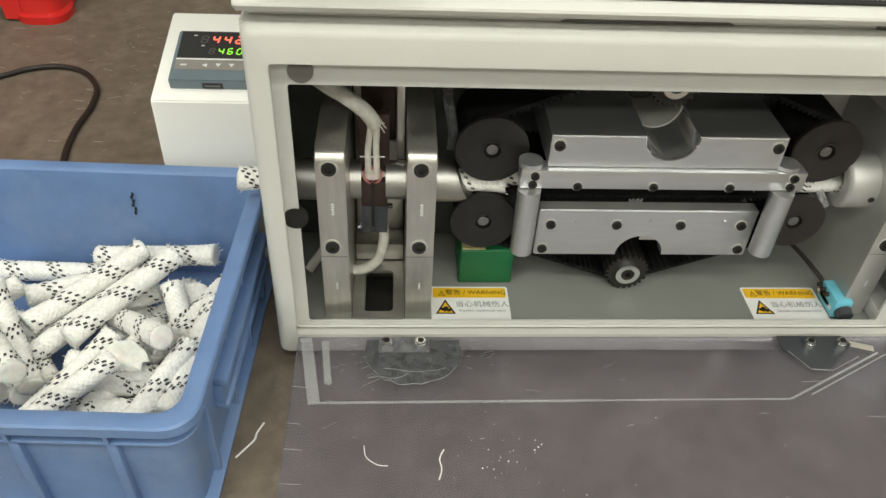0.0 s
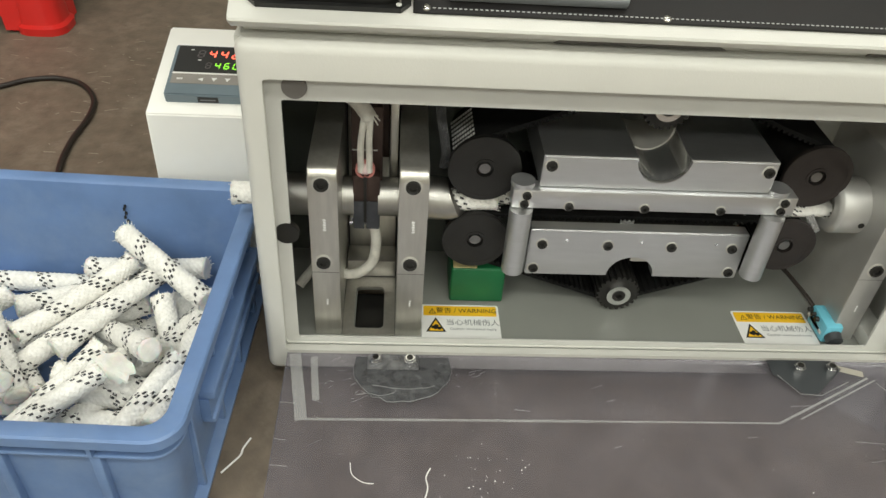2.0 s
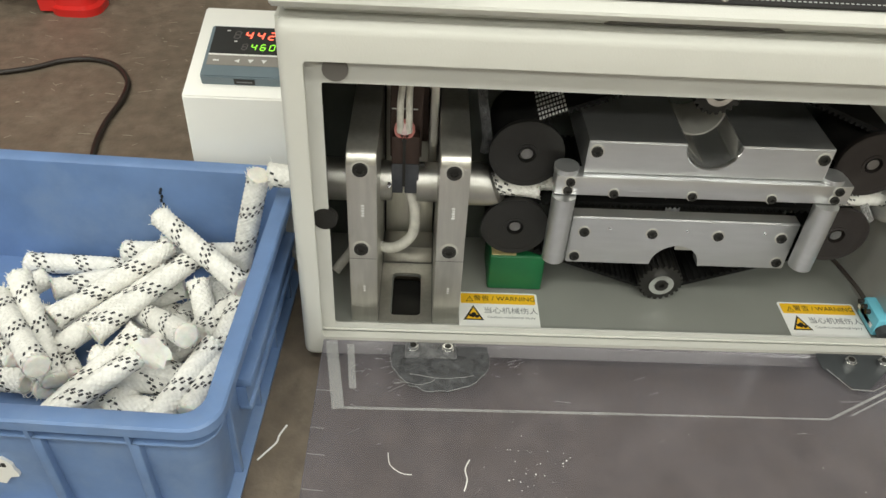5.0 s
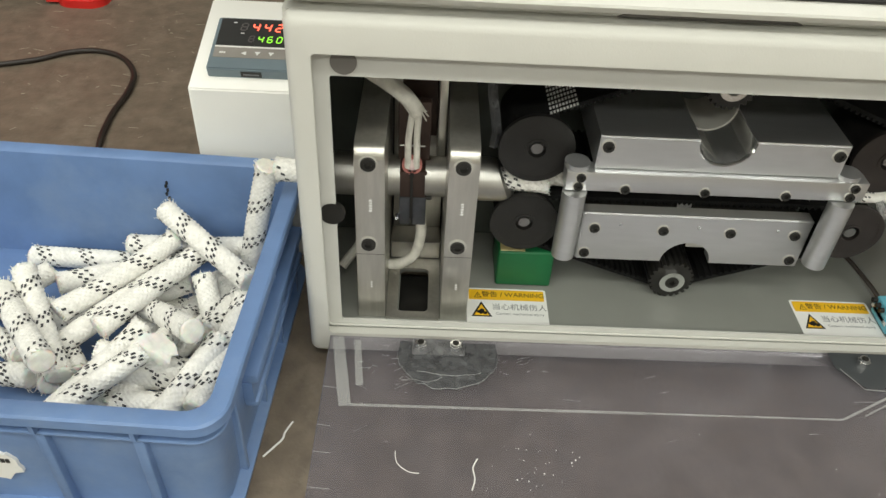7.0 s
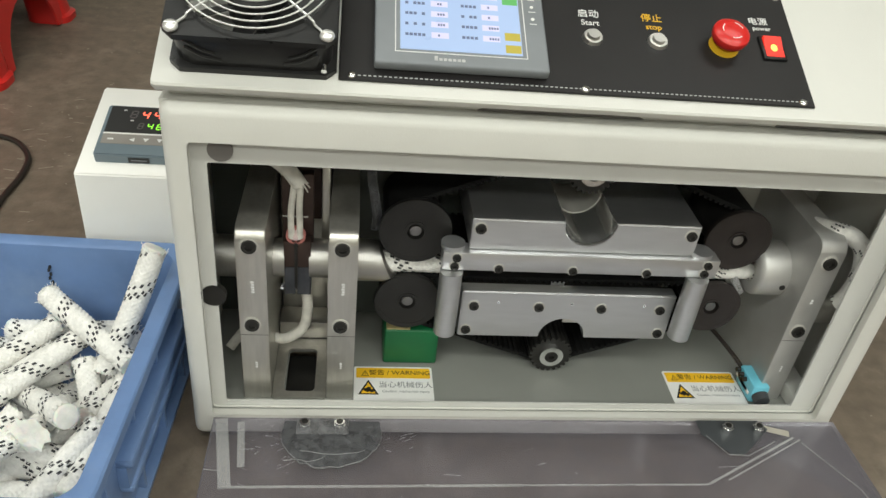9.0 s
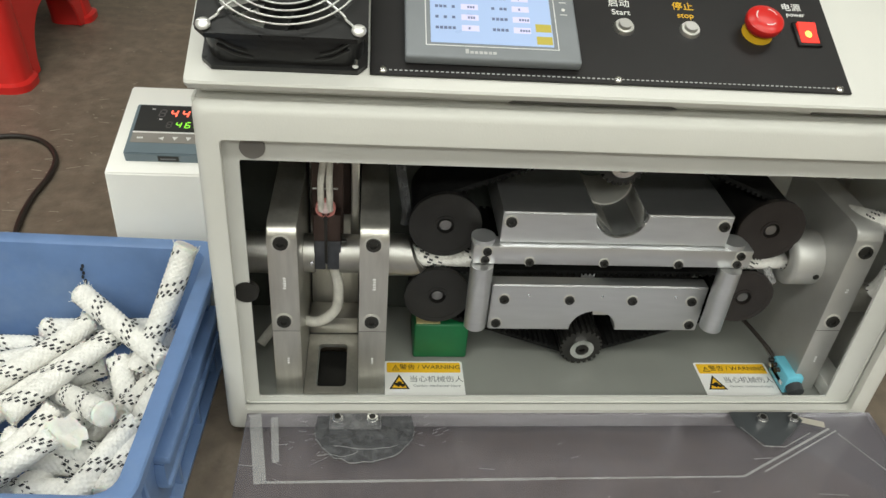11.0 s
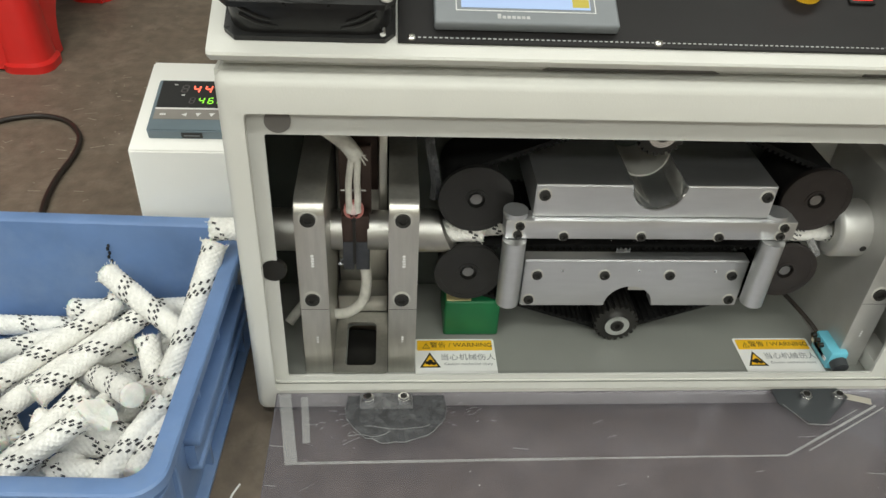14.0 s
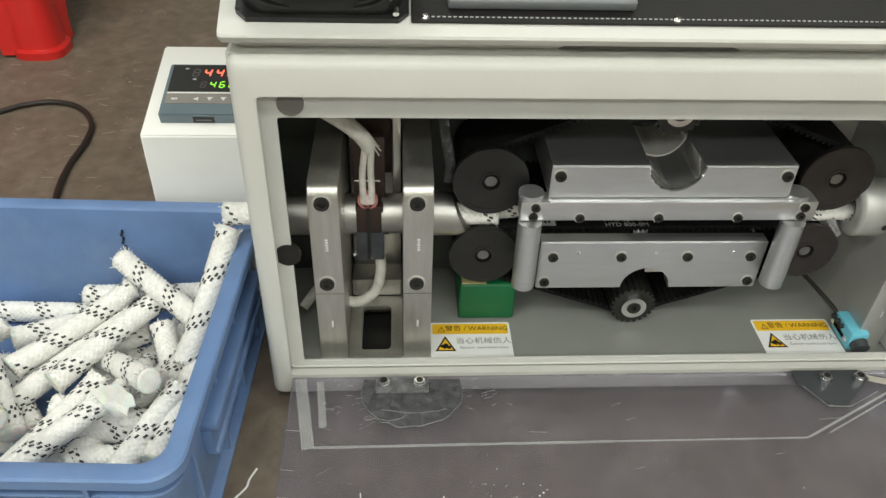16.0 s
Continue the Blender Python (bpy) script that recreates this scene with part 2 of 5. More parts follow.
def arc(cx, cy, r, a0, a1, n=10):
    return [(cx + r * math.cos(radians(a0 + (a1 - a0) * i / n)), cy + r * math.sin(radians(a0 + (a1 - a0) * i / n))) for i in range(n + 1)]


def round_rect(x0, x1, y0, y1, r, n=5):
    return arc(x1 - r, y1 - r, r, 0, 90, n) + arc(x0 + r, y1 - r, r, 90, 180, n) + arc(x0 + r, y0 + r, r, 180, 270, n) + arc(x1 - r, y0 + r, r, 270, 360, n)


def frame_sheet(bm, outer, inner, y0, y1):
    """Plate in the xz plane with a hole: outer and inner outlines hold the same number of points."""
    lo = [[bm.verts.new((x, y, z)) for x, z in o] for o in (outer, inner) for y in (y0, y1)]
    n = len(outer)
    of, ob_, jf, jb = lo
    for i in range(n):
        j = (i + 1) % n
        for a, b in ((of, jf), (jf, jb), (jb, ob_), (ob_, of)):
            bm.faces.new((a[i], a[j], b[j], b[i]))


def tube(bm, pts, r, seg=10, ends=True):
    """Round tube along smooth points."""
    pts = [Vector(p) for p in pts]
    fine = []
    for i in range(len(pts) - 1):
        p0, p1, p2, p3 = pts[max(i - 1, 0)], pts[i], pts[i + 1], pts[min(i + 2, len(pts) - 1)]
        for k in range(6):
            t = k / 6
            fine.append(0.5 * ((2 * p1) + (p2 - p0) * t + (2 * p0 - 5 * p1 + 4 * p2 - p3) * t * t + (3 * p1 - p0 - 3 * p2 + p3) * t ** 3))
    fine.append(pts[-1])
    rings, up = [], Vector((0.13, 0.21, 0.97))
    for i, p in enumerate(fine):
        d = (fine[min(i + 1, len(fine) - 1)] - fine[max(i - 1, 0)]).normalized()
        s = d.cross(up)
        s = s.normalized() if s.length > 1e-6 else Vector((1, 0, 0))
        u = s.cross(d)
        up = u
        rings.append([bm.verts.new(p + r * (math.cos(a) * s + math.sin(a) * u)) for a in [2 * math.pi * k / seg for k in range(seg)]])
    for a, b in zip(rings, rings[1:]):
        for i in range(seg):
            bm.faces.new((a[i], a[(i + 1) % seg], b[(i + 1) % seg], b[i]))
    if ends:
        bm.faces.new(rings[0]), bm.faces.new(rings[-1])


def thing(name, label, category, m=None, group=""):
    ob = new(name)
    ob.empty_display_size = 0.02
    if m is not None:
        ob.matrix_world = m
    return tagged(ob, label, category, group)


def letters(name, text, mat, parent, m, size, align="CENTER", thick=0.0002):
    """Lettering in the built-in font, turned to a mesh."""
    cu = bpy.data.curves.new(name, "FONT")
    cu.body, cu.size, cu.extrude, cu.align_x, cu.align_y = text, size, thick, align, "CENTER"
    tmp = bpy.data.objects.new(name, cu)
    scene.collection.objects.link(tmp)
    me = bpy.data.meshes.new_from_object(tmp.evaluated_get(bpy.context.evaluated_depsgraph_get()))
    bpy.data.objects.remove(tmp)
    me.materials.clear()
    me.materials.append(mat)
    ob = new(name, me)
    ob.parent, ob.matrix_basis = under(parent), m
    return ob


def socket_screw(name, parent, x, y, z, r=0.0042, mat=None):
    """Cap screw facing the front, with a hex socket and a washer ring."""
    bm = bm_new()
    ring(bm, (x, y, z), (0, -1, 0), r, r * 0.52, 0.0022, 20)
    cyl(bm, (x, y + 0.001, z), (x, y - 0.0006, z), r * 0.56, seg=6)
    ob = part(name, bm, mat or BLACK_STEEL, parent)
    bm = bm_new()
    ring(bm, (x, y, z), (0, -1, 0), r * 1.28, r * 1.02, 0.0006, 20)
    part("washer", bm, ALU_SATIN, ob)
    return ob


# ---- the workshop ----
bm = bm_new()
box(bm, -4, 4, -4, 4, -0.1, 0)
tagged(part("floor", bm, FLOOR, smooth=False), "worn brown-grey concrete workshop floor with dust and scuffs", "floor", kind="structure")
for nm, b in (("wall_north", (-4.1, 4.1, 4, 4.1)), ("wall_south", (-4.1, 4.1, -4.1, -4)), ("wall_west", (-4.1, -4, -4, 4)), ("wall_east", (4, 4.1, -4, 4))):
    bm = bm_new()
    box(bm, *b, 0, 2.6)
    tagged(part(nm, bm, WALLM, smooth=False), "plain painted workshop wall", "wall", kind="structure")
bm = bm_new()
box(bm, -4.1, 4.1, -4.1, 4.1, 2.6, 2.7)
tagged(part("ceiling", bm, WALLM, smooth=False), "plain painted workshop ceiling", "ceiling", kind="structure")
# bodies for the added lamps, all out of view
for lx, ly in ((-1.5, -1.4), (0.2, -1.4), (1.9, -1.4), (-1.5, -3.0), (0.2, -3.0), (1.9, -3.0), (-0.6, 0.2), (1.2, 0.2)):
    lamp = thing("added_ceiling_lamp", "added white ceiling lamp with a lit diffuser, out of view", "lamp", pose(lx, ly, 2.6), "workshop ceiling lamps")
    bm = bm_new()
    box(bm, -0.62, 0.62, -0.22, 0.22, -0.07, 0, 0.01)
    part("housing", bm, WALLM, lamp)
    bm = bm_new()
    box(bm, -0.6, 0.6, -0.2, 0.2, -0.078, -0.0705)
    part("diffuser", bm, LAMP_GLOW, lamp)


# ---- rope cutting machine ----
W, ZB, ZT = 0.515, 0.012, 0.284
machine = thing("rope_cutting_machine", "cream painted bench rope cutting machine with open front bay", "machine")

# front frame: raised rim round a set-back sheet with the opening
n4 = lambda x0, x1, z0, z1, r: round_rect(x0, x1, z0, z1, r, 6)


def ring_skin(bm, loops):
    """Joins outlines of (x, z) pairs at given depths into one closed band."""
    rows = [[bm.verts.new((x, y, z)) for x, z in o] for o, y in loops]
    for a, b in zip(rows, rows[1:] + rows[:1]):
        for i in range(len(a)):
            bm.faces.new((a[i], a[(i + 1) % len(a)], b[(i + 1) % len(a)], b[i]))


bm = bm_new()
edge = [(n4(g, W - g, ZB + g, ZT - g, 0.006), y) for g, y in ((0.0, 0.0085), (0.0003, 0.0052), (0.0014, 0.0022), (0.0034, 0.0004), (0.0062, -0.0006))]
hole = lambda g: n4(0.014 - g, 0.499 + g, 0.0337 - g, 0.263 + g, 0.003)
ring_skin(bm, edge + [(hole(-0.0012), -0.0008), (hole(0.0002), 0.0002), (hole(0.0004), 0.0030), (hole(0.0016), 0.0085)])
part("front_frame", bm, PAINT, machine)
bm = bm_new()
frame_sheet(bm, n4(0.010, 0.506, 0.024, 0.272, 0.003), n4(0.0237, 0.480, 0.0385, 0.2430, 0.002), 0.0100, 0.0120)
part("inner_frame", bm, PAINT_IN, machine)
bm = bm_new()
frame_sheet(bm, n4(0.0135, 0.4995, 0.0332, 0.2635, 0.003), n4(0.0141, 0.4989, 0.0338, 0.2629, 0.003), 0.0086, 0.0100)
part("frame_return", bm, PAINT, machine)

# shell
def plate_with_hole(bm, outer, inner, z0, z1):
    rows = [[bm.verts.new((x, y, z)) for x, y in o] for o in (outer, inner) for z in (z0, z1)]
    a0, a1, b0, b1 = rows
    n = len(outer)
    for i in range(n):
        j = (i + 1) % n
        for p, q in ((a1, b1), (b1, b0), (b0, a0), (a0, a1)):
            bm.faces.new((p[i], p[j], q[j], q[i]))


D = 0.30
bm = bm_new()
box(bm, 0, 0.002, 0.0087, D, ZB, ZT)
part("side_panel", bm, PAINT, machine)
bm = bm_new()
box(bm, W - 0.002, W, 0.0087, D, ZB, ZT)
part("side_panel", bm, PAINT, machine)
bm = bm_new()
box(bm, 0.0022, W - 0.0022, D - 0.002, D, ZB, ZT)
part("rear_panel", bm, PAINT, machine)
bm = bm_new()
plate_with_hole(bm, round_rect(0.0022, W - 0.0022, 0.0122, D - 0.0022, 0.001, 6), round_rect(0.0655, 0.0885, 0.028, 0.080, 0.004, 6), 0.026, 0.030)
part("base_plate", bm, BASE, machine)
bm = bm_new()
box(bm, 0.060, 0.094, 0.022, 0.086, 0.013, 0.0155)
part("chute_bottom", bm, BLACK_STEEL, machine)
bm = bm_new()
box(bm, 0.0022, 0.4130, 0.130, 0.133, 0.0302, 0.282)
part("mounting_plate", bm, DARKPLATE, machine, "dark back plate of the feed unit")
bm = bm_new()
box(bm, 0.4134, W - 0.0022, 0.130, 0.133, 0.0302, 0.282)
part("mounting_plate", bm, PAINT, machine, "cream painted back plate")
bm = bm_new()
box(bm, 0.0022, W - 0.0022, 0.0087, D - 0.0022, ZT - 0.002, ZT)
part("top_panel", bm, PAINT, machine)
for fx in (0.02, W - 0.02):
    for fy in (0.02, D - 0.03):
        bm = bm_new()
        cyl(bm, (fx, fy, 0), (fx, fy, ZB + 0.001), 0.011, 0.009)
        part("rubber_foot", bm, RUBBER, machine)

# lid with its sloping control face
SL = radians(27)
ZR = 0.299
slope = Matrix.Translation((0, 0, ZR)) @ Matrix.Rotation(SL, 4, "X")
LS = 0.20
bm = bm_new()
yb, zb = LS * math.cos(SL), ZR + LS * math.sin(SL)
prism(bm, [(0.0100, 0.2900), (0.0058, 0.2908), (0.0024, 0.2924), (-0.0002, 0.2946), (-0.0016, ZR - 0.0022), (-0.0010, ZR - 0.0006), (0.0008, ZR + 0.0003), (yb, zb), (D, zb), (D, 0.2900)], "x", -0.001, W + 0.001)
bmesh.ops.bevel(bm, geom=[e for e in bm.edges if abs(e.verts[0].co.x - e.verts[1].co.x) < 1e-6], offset=0.0012, segments=2, affect="EDGES")
lid = part("lid", bm, PAINT, machine)
bm = bm_new()
box(bm, 0.004, W - 0.004, 0.0175, D - 0.01, ZT + 0.0003, 0.2898)
part("lid_flange", bm, PAINT, machine, "set-back flange under the lid")
# solid dark plates before the flange: the hand holes' shade put into colour
for x0, x1, cut in ((0.187, 0.293, 0.010), (0.381, 0.470, 0.004)):
    bm = bm_new()
    prism(bm, [(x0, ZT + 0.0005), (x1, ZT + 0.0005), (x1 - cut, 0.2885), (x0 + cut, 0.2885)], "y", 0.0158, 0.0172)
    part("hand_hole_shade", bm, MAGNET_SHADE, machine, "dark plate painted as the shade of a hand hole in the lid flange")

# control panel on the slope: x along it, y up the slope, z out of it
bm = bm_new()
box(bm, 0.1025, 0.396, 0.0072, 0.108, 0.0003, 0.0018, 0.0004, 1)
panel = part("control_panel", bm, PANEL, machine, "black printed control panel", m=slope)
bm = bm_new()
for i in range(92):
    x = 0.1135 + i * 0.003
    box(bm, x, x + 0.0017, 0.0104, 0.0111, 0.00182, 0.00192)
tagged(part("printed_scale", bm, LABEL_GREY, panel), kind="stuff")
for sx, sy in ((0.110, 0.0108), (0.2493, 0.0106), (0.3885, 0.0104), (0.110, 0.101), (0.2493, 0.101), (0.3915, 0.100)):
    bm = bm_new()
    bmesh.ops.create_uvsphere(bm, u_segments=14, v_segments=8, radius=0.0026, matrix=Matrix.Translation((sx, sy, 0.0018)) @ Matrix.Diagonal((1, 1, 0.55, 1)))
    box(bm, sx - 0.0016, sx + 0.0016, sy - 0.0003, sy + 0.0003, 0.0028, 0.0036)
    part("screw", bm, CHROME, panel)

# fan: two square flanges, barrel, blades, wire guard
fan = new("fan")
fan.parent = machine
fan.matrix_basis = slope @ pose(0.0548, 0.0535, 0.0003)
F2, FR = 0.0465, 0.0425


def flange(bm, z0, z1):
    n = 48
    out, inn = [], []
    for k in range(n):
        a = 2 * math.pi * (k + 0.5) / n
        c, s_ = math.cos(a), math.sin(a)
        f = min(F2 / max(abs(c), abs(s_)), 0.0632)
        out.append((f * c, f * s_))
        inn.append((FR * c, FR * s_))
    plate_with_hole(bm, out, inn, z0, z1)


bm = bm_new()
flange(bm, 0.0252, 0.0290)
part("housing", bm, PLASTIC, fan, "black plastic fan housing")
bm = bm_new()
plate_with_hole(bm, [(x, y) for x, y in round_rect(-0.0440, 0.0440, -0.0440, 0.0440, 0.014, 11)], [(FR * math.cos(2 * math.pi * (k + 0.5) / 48), FR * math.sin(2 * math.pi * (k + 0.5) / 48)) for k in range(48)], 0.0036, 0.0252)
part("barrel", bm, PLASTIC, fan)
bm = bm_new()
flange(bm, 0.0, 0.0036)
part("base_flange", bm, PLASTIC, fan)
for a in range(4):
    for sg in (-1, 1):
        for k in range(2):
            bm = bm_new()
            tube(bm, [(sg * 0.036, -0.0442, 0.023 - 0.005 * k), (sg * 0.027, -0.0444, 0.0165 - 0.005 * k), (sg * (0.020 - 0.003 * k), -0.0442, 0.0135 - 0.005 * k)], 0.0009, 6)
            bmesh.ops.transform(bm, matrix=Matrix.Rotation(a * math.pi / 2, 4, "Z"), verts=bm.verts)
            part("rib", bm, PLASTIC, fan)
bm = bm_new()
cyl(bm, (0, 0, 0.004), (0, 0, 0.023), 0.018, seg=32)
part("hub", bm, PLASTIC, fan)
for k in range(7):
    bm = bm_new()
    m = Matrix.Rotation(2 * math.pi * k / 7, 4, "Z") @ Matrix.Translation((0.029, 0, 0.013)) @ Matrix.Rotation(radians(38), 4, "X")
    box(bm, -0.012, 0.012, -0.011, 0.011, -0.0007, 0.0007, 0.0003, 1, m=m)
    part("blade", bm, PLASTIC, fan)
bm = bm_new()
for rr in (0.0130, 0.0180, 0.0230, 0.0280, 0.0330, 0.0380, 0.0430):
    n, seg = 56, 6
    loops = []
    for k in range(n):
        a = 2 * math.pi * k / n
        loops.append([bm.verts.new(((rr + 0.0005 * math.cos(b)) * math.cos(a), (rr + 0.0005 * math.cos(b)) * math.sin(a), 0.034 + 0.0005 * math.sin(b))) for b in [2 * math.pi * q / seg for q in range(seg)]])
    for k in range(n):
        for q in range(seg):
            bm.faces.new((loops[k][q], loops[(k + 1) % n][q], loops[(k + 1) % n][(q + 1) % seg], loops[k][(q + 1) % seg]))
for a in range(45, 360, 90):
    c, s_ = math.cos(radians(a)), math.sin(radians(a))
    tube(bm, [(0.013 * c, 0.013 * s_, 0.0328), (0.044 * c, 0.044 * s_, 0.0328), (0.049 * c, 0.049 * s_, 0.0305), (0.0584 * c, 0.0584 * s_, 0.0302)], 0.0007, 8)
part("wire_guard", bm, WIRE, fan, "chromed wire finger guard")
for a in range(45, 360, 90):
    c, s_ = 0.0584 * math.cos(radians(a)), 0.0584 * math.sin(radians(a))
    bm = bm_new()
    bmesh.ops.create_uvsphere(bm, u_segments=16, v_segments=8, radius=0.0042, matrix=Matrix.Translation((c, s_, 0.0302)) @ Matrix.Diagonal((1, 1, 0.6, 1)))
    box(bm, c - 0.0028, c + 0.0028, s_ - 0.0004, s_ + 0.0004, 0.0320, 0.0330)
    part("screw", bm, WIRE, fan)
bm = bm_new()
cyl(bm, (0.0395, -0.0468, 0.0075), (0.0395, -0.0430, 0.0075), 0.0017, seg=12)
part("rivet", bm, CHROME, fan)

# touch screen
HX0, HX1, HY0, HY1 = 0.1225, 0.2265, 0.0155, 0.092
bm = bm_new()
box(bm, HX0, HX1, HY0, HY1, 0.0019, 0.009, 0.0016, 3)
hmi = part("touch_screen", bm, GREYP, machine, "grey touch screen with a lit blue display", m=slope)
bm = bm_new()
box(bm, 0.1375, 0.2105, 0.0265, 0.0865, 0.0091, 0.0094)
scr = part("display", bm, SCREEN, hmi)
bm = bm_new()
x0, x1, y0, y1 = 0.1345, 0.2135, 0.0243, 0.0888
for b in ((x0, x1, y0, y0 + 0.0005), (x0, x1, y1 - 0.0005, y1), (x0, x0 + 0.0005, y0 + 0.0005, y1 - 0.0005), (x1 - 0.0005, x1, y0 + 0.0005, y1 - 0.0005)):
    box(bm, *b, 0.00905, 0.0092)
part("printed_outline", bm, CHALK, hmi)
bm = bm_new()
for k in range(7):
    box(bm, 0.1575 + k * 0.0027, 0.1575 + k * 0.0027 + 0.0020, 0.0190, 0.0190 + (0.0034 if k == 0 else 0.0020), 0.0091, 0.0092)
part("maker_mark", bm, LABEL_GREY, hmi)
for k in range(3):
    bm = bm_new()
    cyl(bm, (0.219, 0.077 - 0.010 * k, 0.0090), (0.219, 0.077 - 0.010 * k, 0.0094), 0.0011, seg=14)
    part("status_light", bm, LED_GREEN if k == 0 else WHITE, hmi)
    bm = bm_new()
    box(bm, 0.2168, 0.2212, 0.0727 - 0.010 * k, 0.0733 - 0.010 * k, 0.0091, 0.0092)
    part("status_mark", bm, CHALK, hmi)
rnd = random.Random(5)
bm = bm_new()
for row in range(6):
    yy = 0.0795 - row * 0.0085
    for x0, n in ((0.1405, 5), (0.1745, 4)):
        for k in range(n):
            if rnd.random() < 0.9:
                box(bm, x0 + k * 0.0025, x0 + k * 0.0025 + 0.0019, yy, yy + 0.0021, 0.00942, 0.0095)
for row in range(6):
    yy = 0.0793 - row * 0.0085
    for x0 in (0.1570, 0.1880):
        for k in range(rnd.randint(1, 4)):
            box(bm, x0 + 0.003 + k * 0.0016, x0 + 0.0041 + k * 0.0016, yy + 0.0005, yy + 0.0022, 0.00954, 0.0096)
for k in range(14):
    box(bm, 0.150 + k * 0.0028, 0.1522 + k * 0.0028, 0.0838, 0.0858, 0.00942, 0.0095)
tagged(part("display_text", bm, SCREEN_INK, scr), kind="stuff")
for row in range(6):
    for x0 in (0.1560, 0.1870):
        bm = bm_new()
        box(bm, x0, x0 + 0.0105, 0.0785 - row * 0.0085, 0.0785 - row * 0.0085 + 0.0046, 0.00942, 0.0095)
        part("display_field", bm, SCREEN_PALE, scr)
for k, mat in ((0, SCREEN_GREEN), (1, SCREEN_GREEN), (4, SCREEN_YELLOW), (5, SCREEN_YELLOW)):
    bm = bm_new()
    box(bm, 0.2005, 0.2100, 0.0770 - k * 0.0098, 0.0770 - k * 0.0098 + 0.0062, 0.00942, 0.0095)
    part("display_key", bm, mat, scr)

# push buttons
for bx, by in ((0.2586, 0.0522), (0.3010, 0.0525)):
    bm = bm_new()
    cyl(bm, (bx, by, 0.0018), (bx, by, 0.0040), 0.0066, 0.0058, 32)
    btn = part("push_button", bm, SILVER, panel, "round steel push button")
    bm = bm_new()
    cyl(bm, (bx, by, 0.0040), (bx, by, 0.0062), 0.0042, 0.0038, 28)
    part("cap", bm, SILVER, btn)
flat = lambda x, y: Matrix.Translation((x, y, 0.00185))
letters("button_text", "启动", WHITE, panel, flat(0.2580, 0.0725), 0.0072)
letters("button_text", "Start", WHITE, panel, flat(0.2585, 0.0650), 0.0062)
letters("button_text", "停止", YELLOW, panel, flat(0.3000, 0.0725), 0.0072)
letters("button_text", "stop", YELLOW, panel, flat(0.3005, 0.0650), 0.0062)
letters("button_text", "电源", WHITE, panel, flat(0.3735, 0.0765), 0.0068)
letters("button_text", "power", WHITE, panel, flat(0.3750, 0.0705), 0.0048)

# emergency stop
ex, ey = 0.3453, 0.0532
bm = bm_new()
cyl(bm, (ex, ey, 0.0018), (ex, ey, 0.0060), 0.0100, 0.0092, 32)
es = part("emergency_stop", bm, YELLOW, panel, "red mushroom emergency stop on a yellow collar")
bm = bm_new()
profile = [(0.0080, 0.0060), (0.0092, 0.0070), (0.0112, 0.0090), (0.0120, 0.0120), (0.0116, 0.0140), (0.0098, 0.0156), (0.0055, 0.0164), (0.0001, 0.0166)]
prev = None
for rr, zz in profile:
    lp = [bm.verts.new((ex + rr * math.cos(2 * math.pi * k / 32), ey + rr * math.sin(2 * math.pi * k / 32), zz)) for k in range(32)]
    if prev:
        for k in range(32):
            bm.faces.new((prev[k], prev[(k + 1) % 32], lp[(k + 1) % 32], lp[k]))
    prev = lp
part("mushroom_head", bm, RED, es)
bm = bm_new()
for a0 in (20, 140, 260):
    for k in range(6):
        a = radians(a0 + k * 9)
        box(bm, -0.0006, 0.0006, -0.0003, 0.0003, 0, 0.0002, m=Matrix.Translation((ex + 0.0066 * math.cos(a), ey + 0.0066 * math.sin(a), 0.0161)) @ Matrix.Rotation(a + 1.57, 4, "Z"))
part("arrow_print", bm, WHITE, es)

# lit rocker switch
kx, ky = 0.3780, 0.0530
bm = bm_new()
box(bm, kx - 0.0080, kx + 0.0080, ky - 0.0098, ky + 0.0098, 0.0018, 0.0038, 0.0008)
sw = part("rocker_switch", bm, PLASTIC, panel, "lit red power rocker switch")
bm = bm_new()
prism(bm, [(ky - 0.0078, 0.0036), (ky - 0.0078, 0.0042), (ky, 0.0044), (ky + 0.0078, 0.0058), (ky + 0.0078, 0.0036)], "x", kx - 0.0060, kx + 0.0060)
part("rocker", bm, SWITCH_GLOW, sw)
bm = bm_new()
bmesh.ops.create_uvsphere(bm, u_segments=12, v_segments=8, radius=0.0022, matrix=Matrix.Translation((kx, ky - 0.001, 0.0044)) @ Matrix.Diagonal((1, 1.3, 0.4, 1)))
part("lamp", bm, material("amber_neon", (1.0, 0.5, 0.08), 0.4, emit=3.0), sw)

# frame fittings: door magnet and cut-outs
bm = bm_new()
cyl(bm, (0.0325, 0.0085, 0.2525), (0.0325, 0.0099, 0.2525), 0.0078, seg=32)
part("door_magnet", bm, MAGNET_SHADE, machine)
bm = bm_new()
cyl(bm, (0.0210, 0.0090, 0.1400), (0.0210, 0.0130, 0.1400), 0.0085, seg=32)
part("door_magnet", bm, BLACK_STEEL, machine)


# ---- feed unit, seen through the opening ----
def slab(name, x0, x1, y0, y1, z0, z1, mat=ALU, bevel=0.0008, parent=machine, label=""):
    bm = bm_new()
    box(bm, x0, x1, y0, y1, z0, z1, bevel, 2)
    return part(name, bm, mat, parent, label)


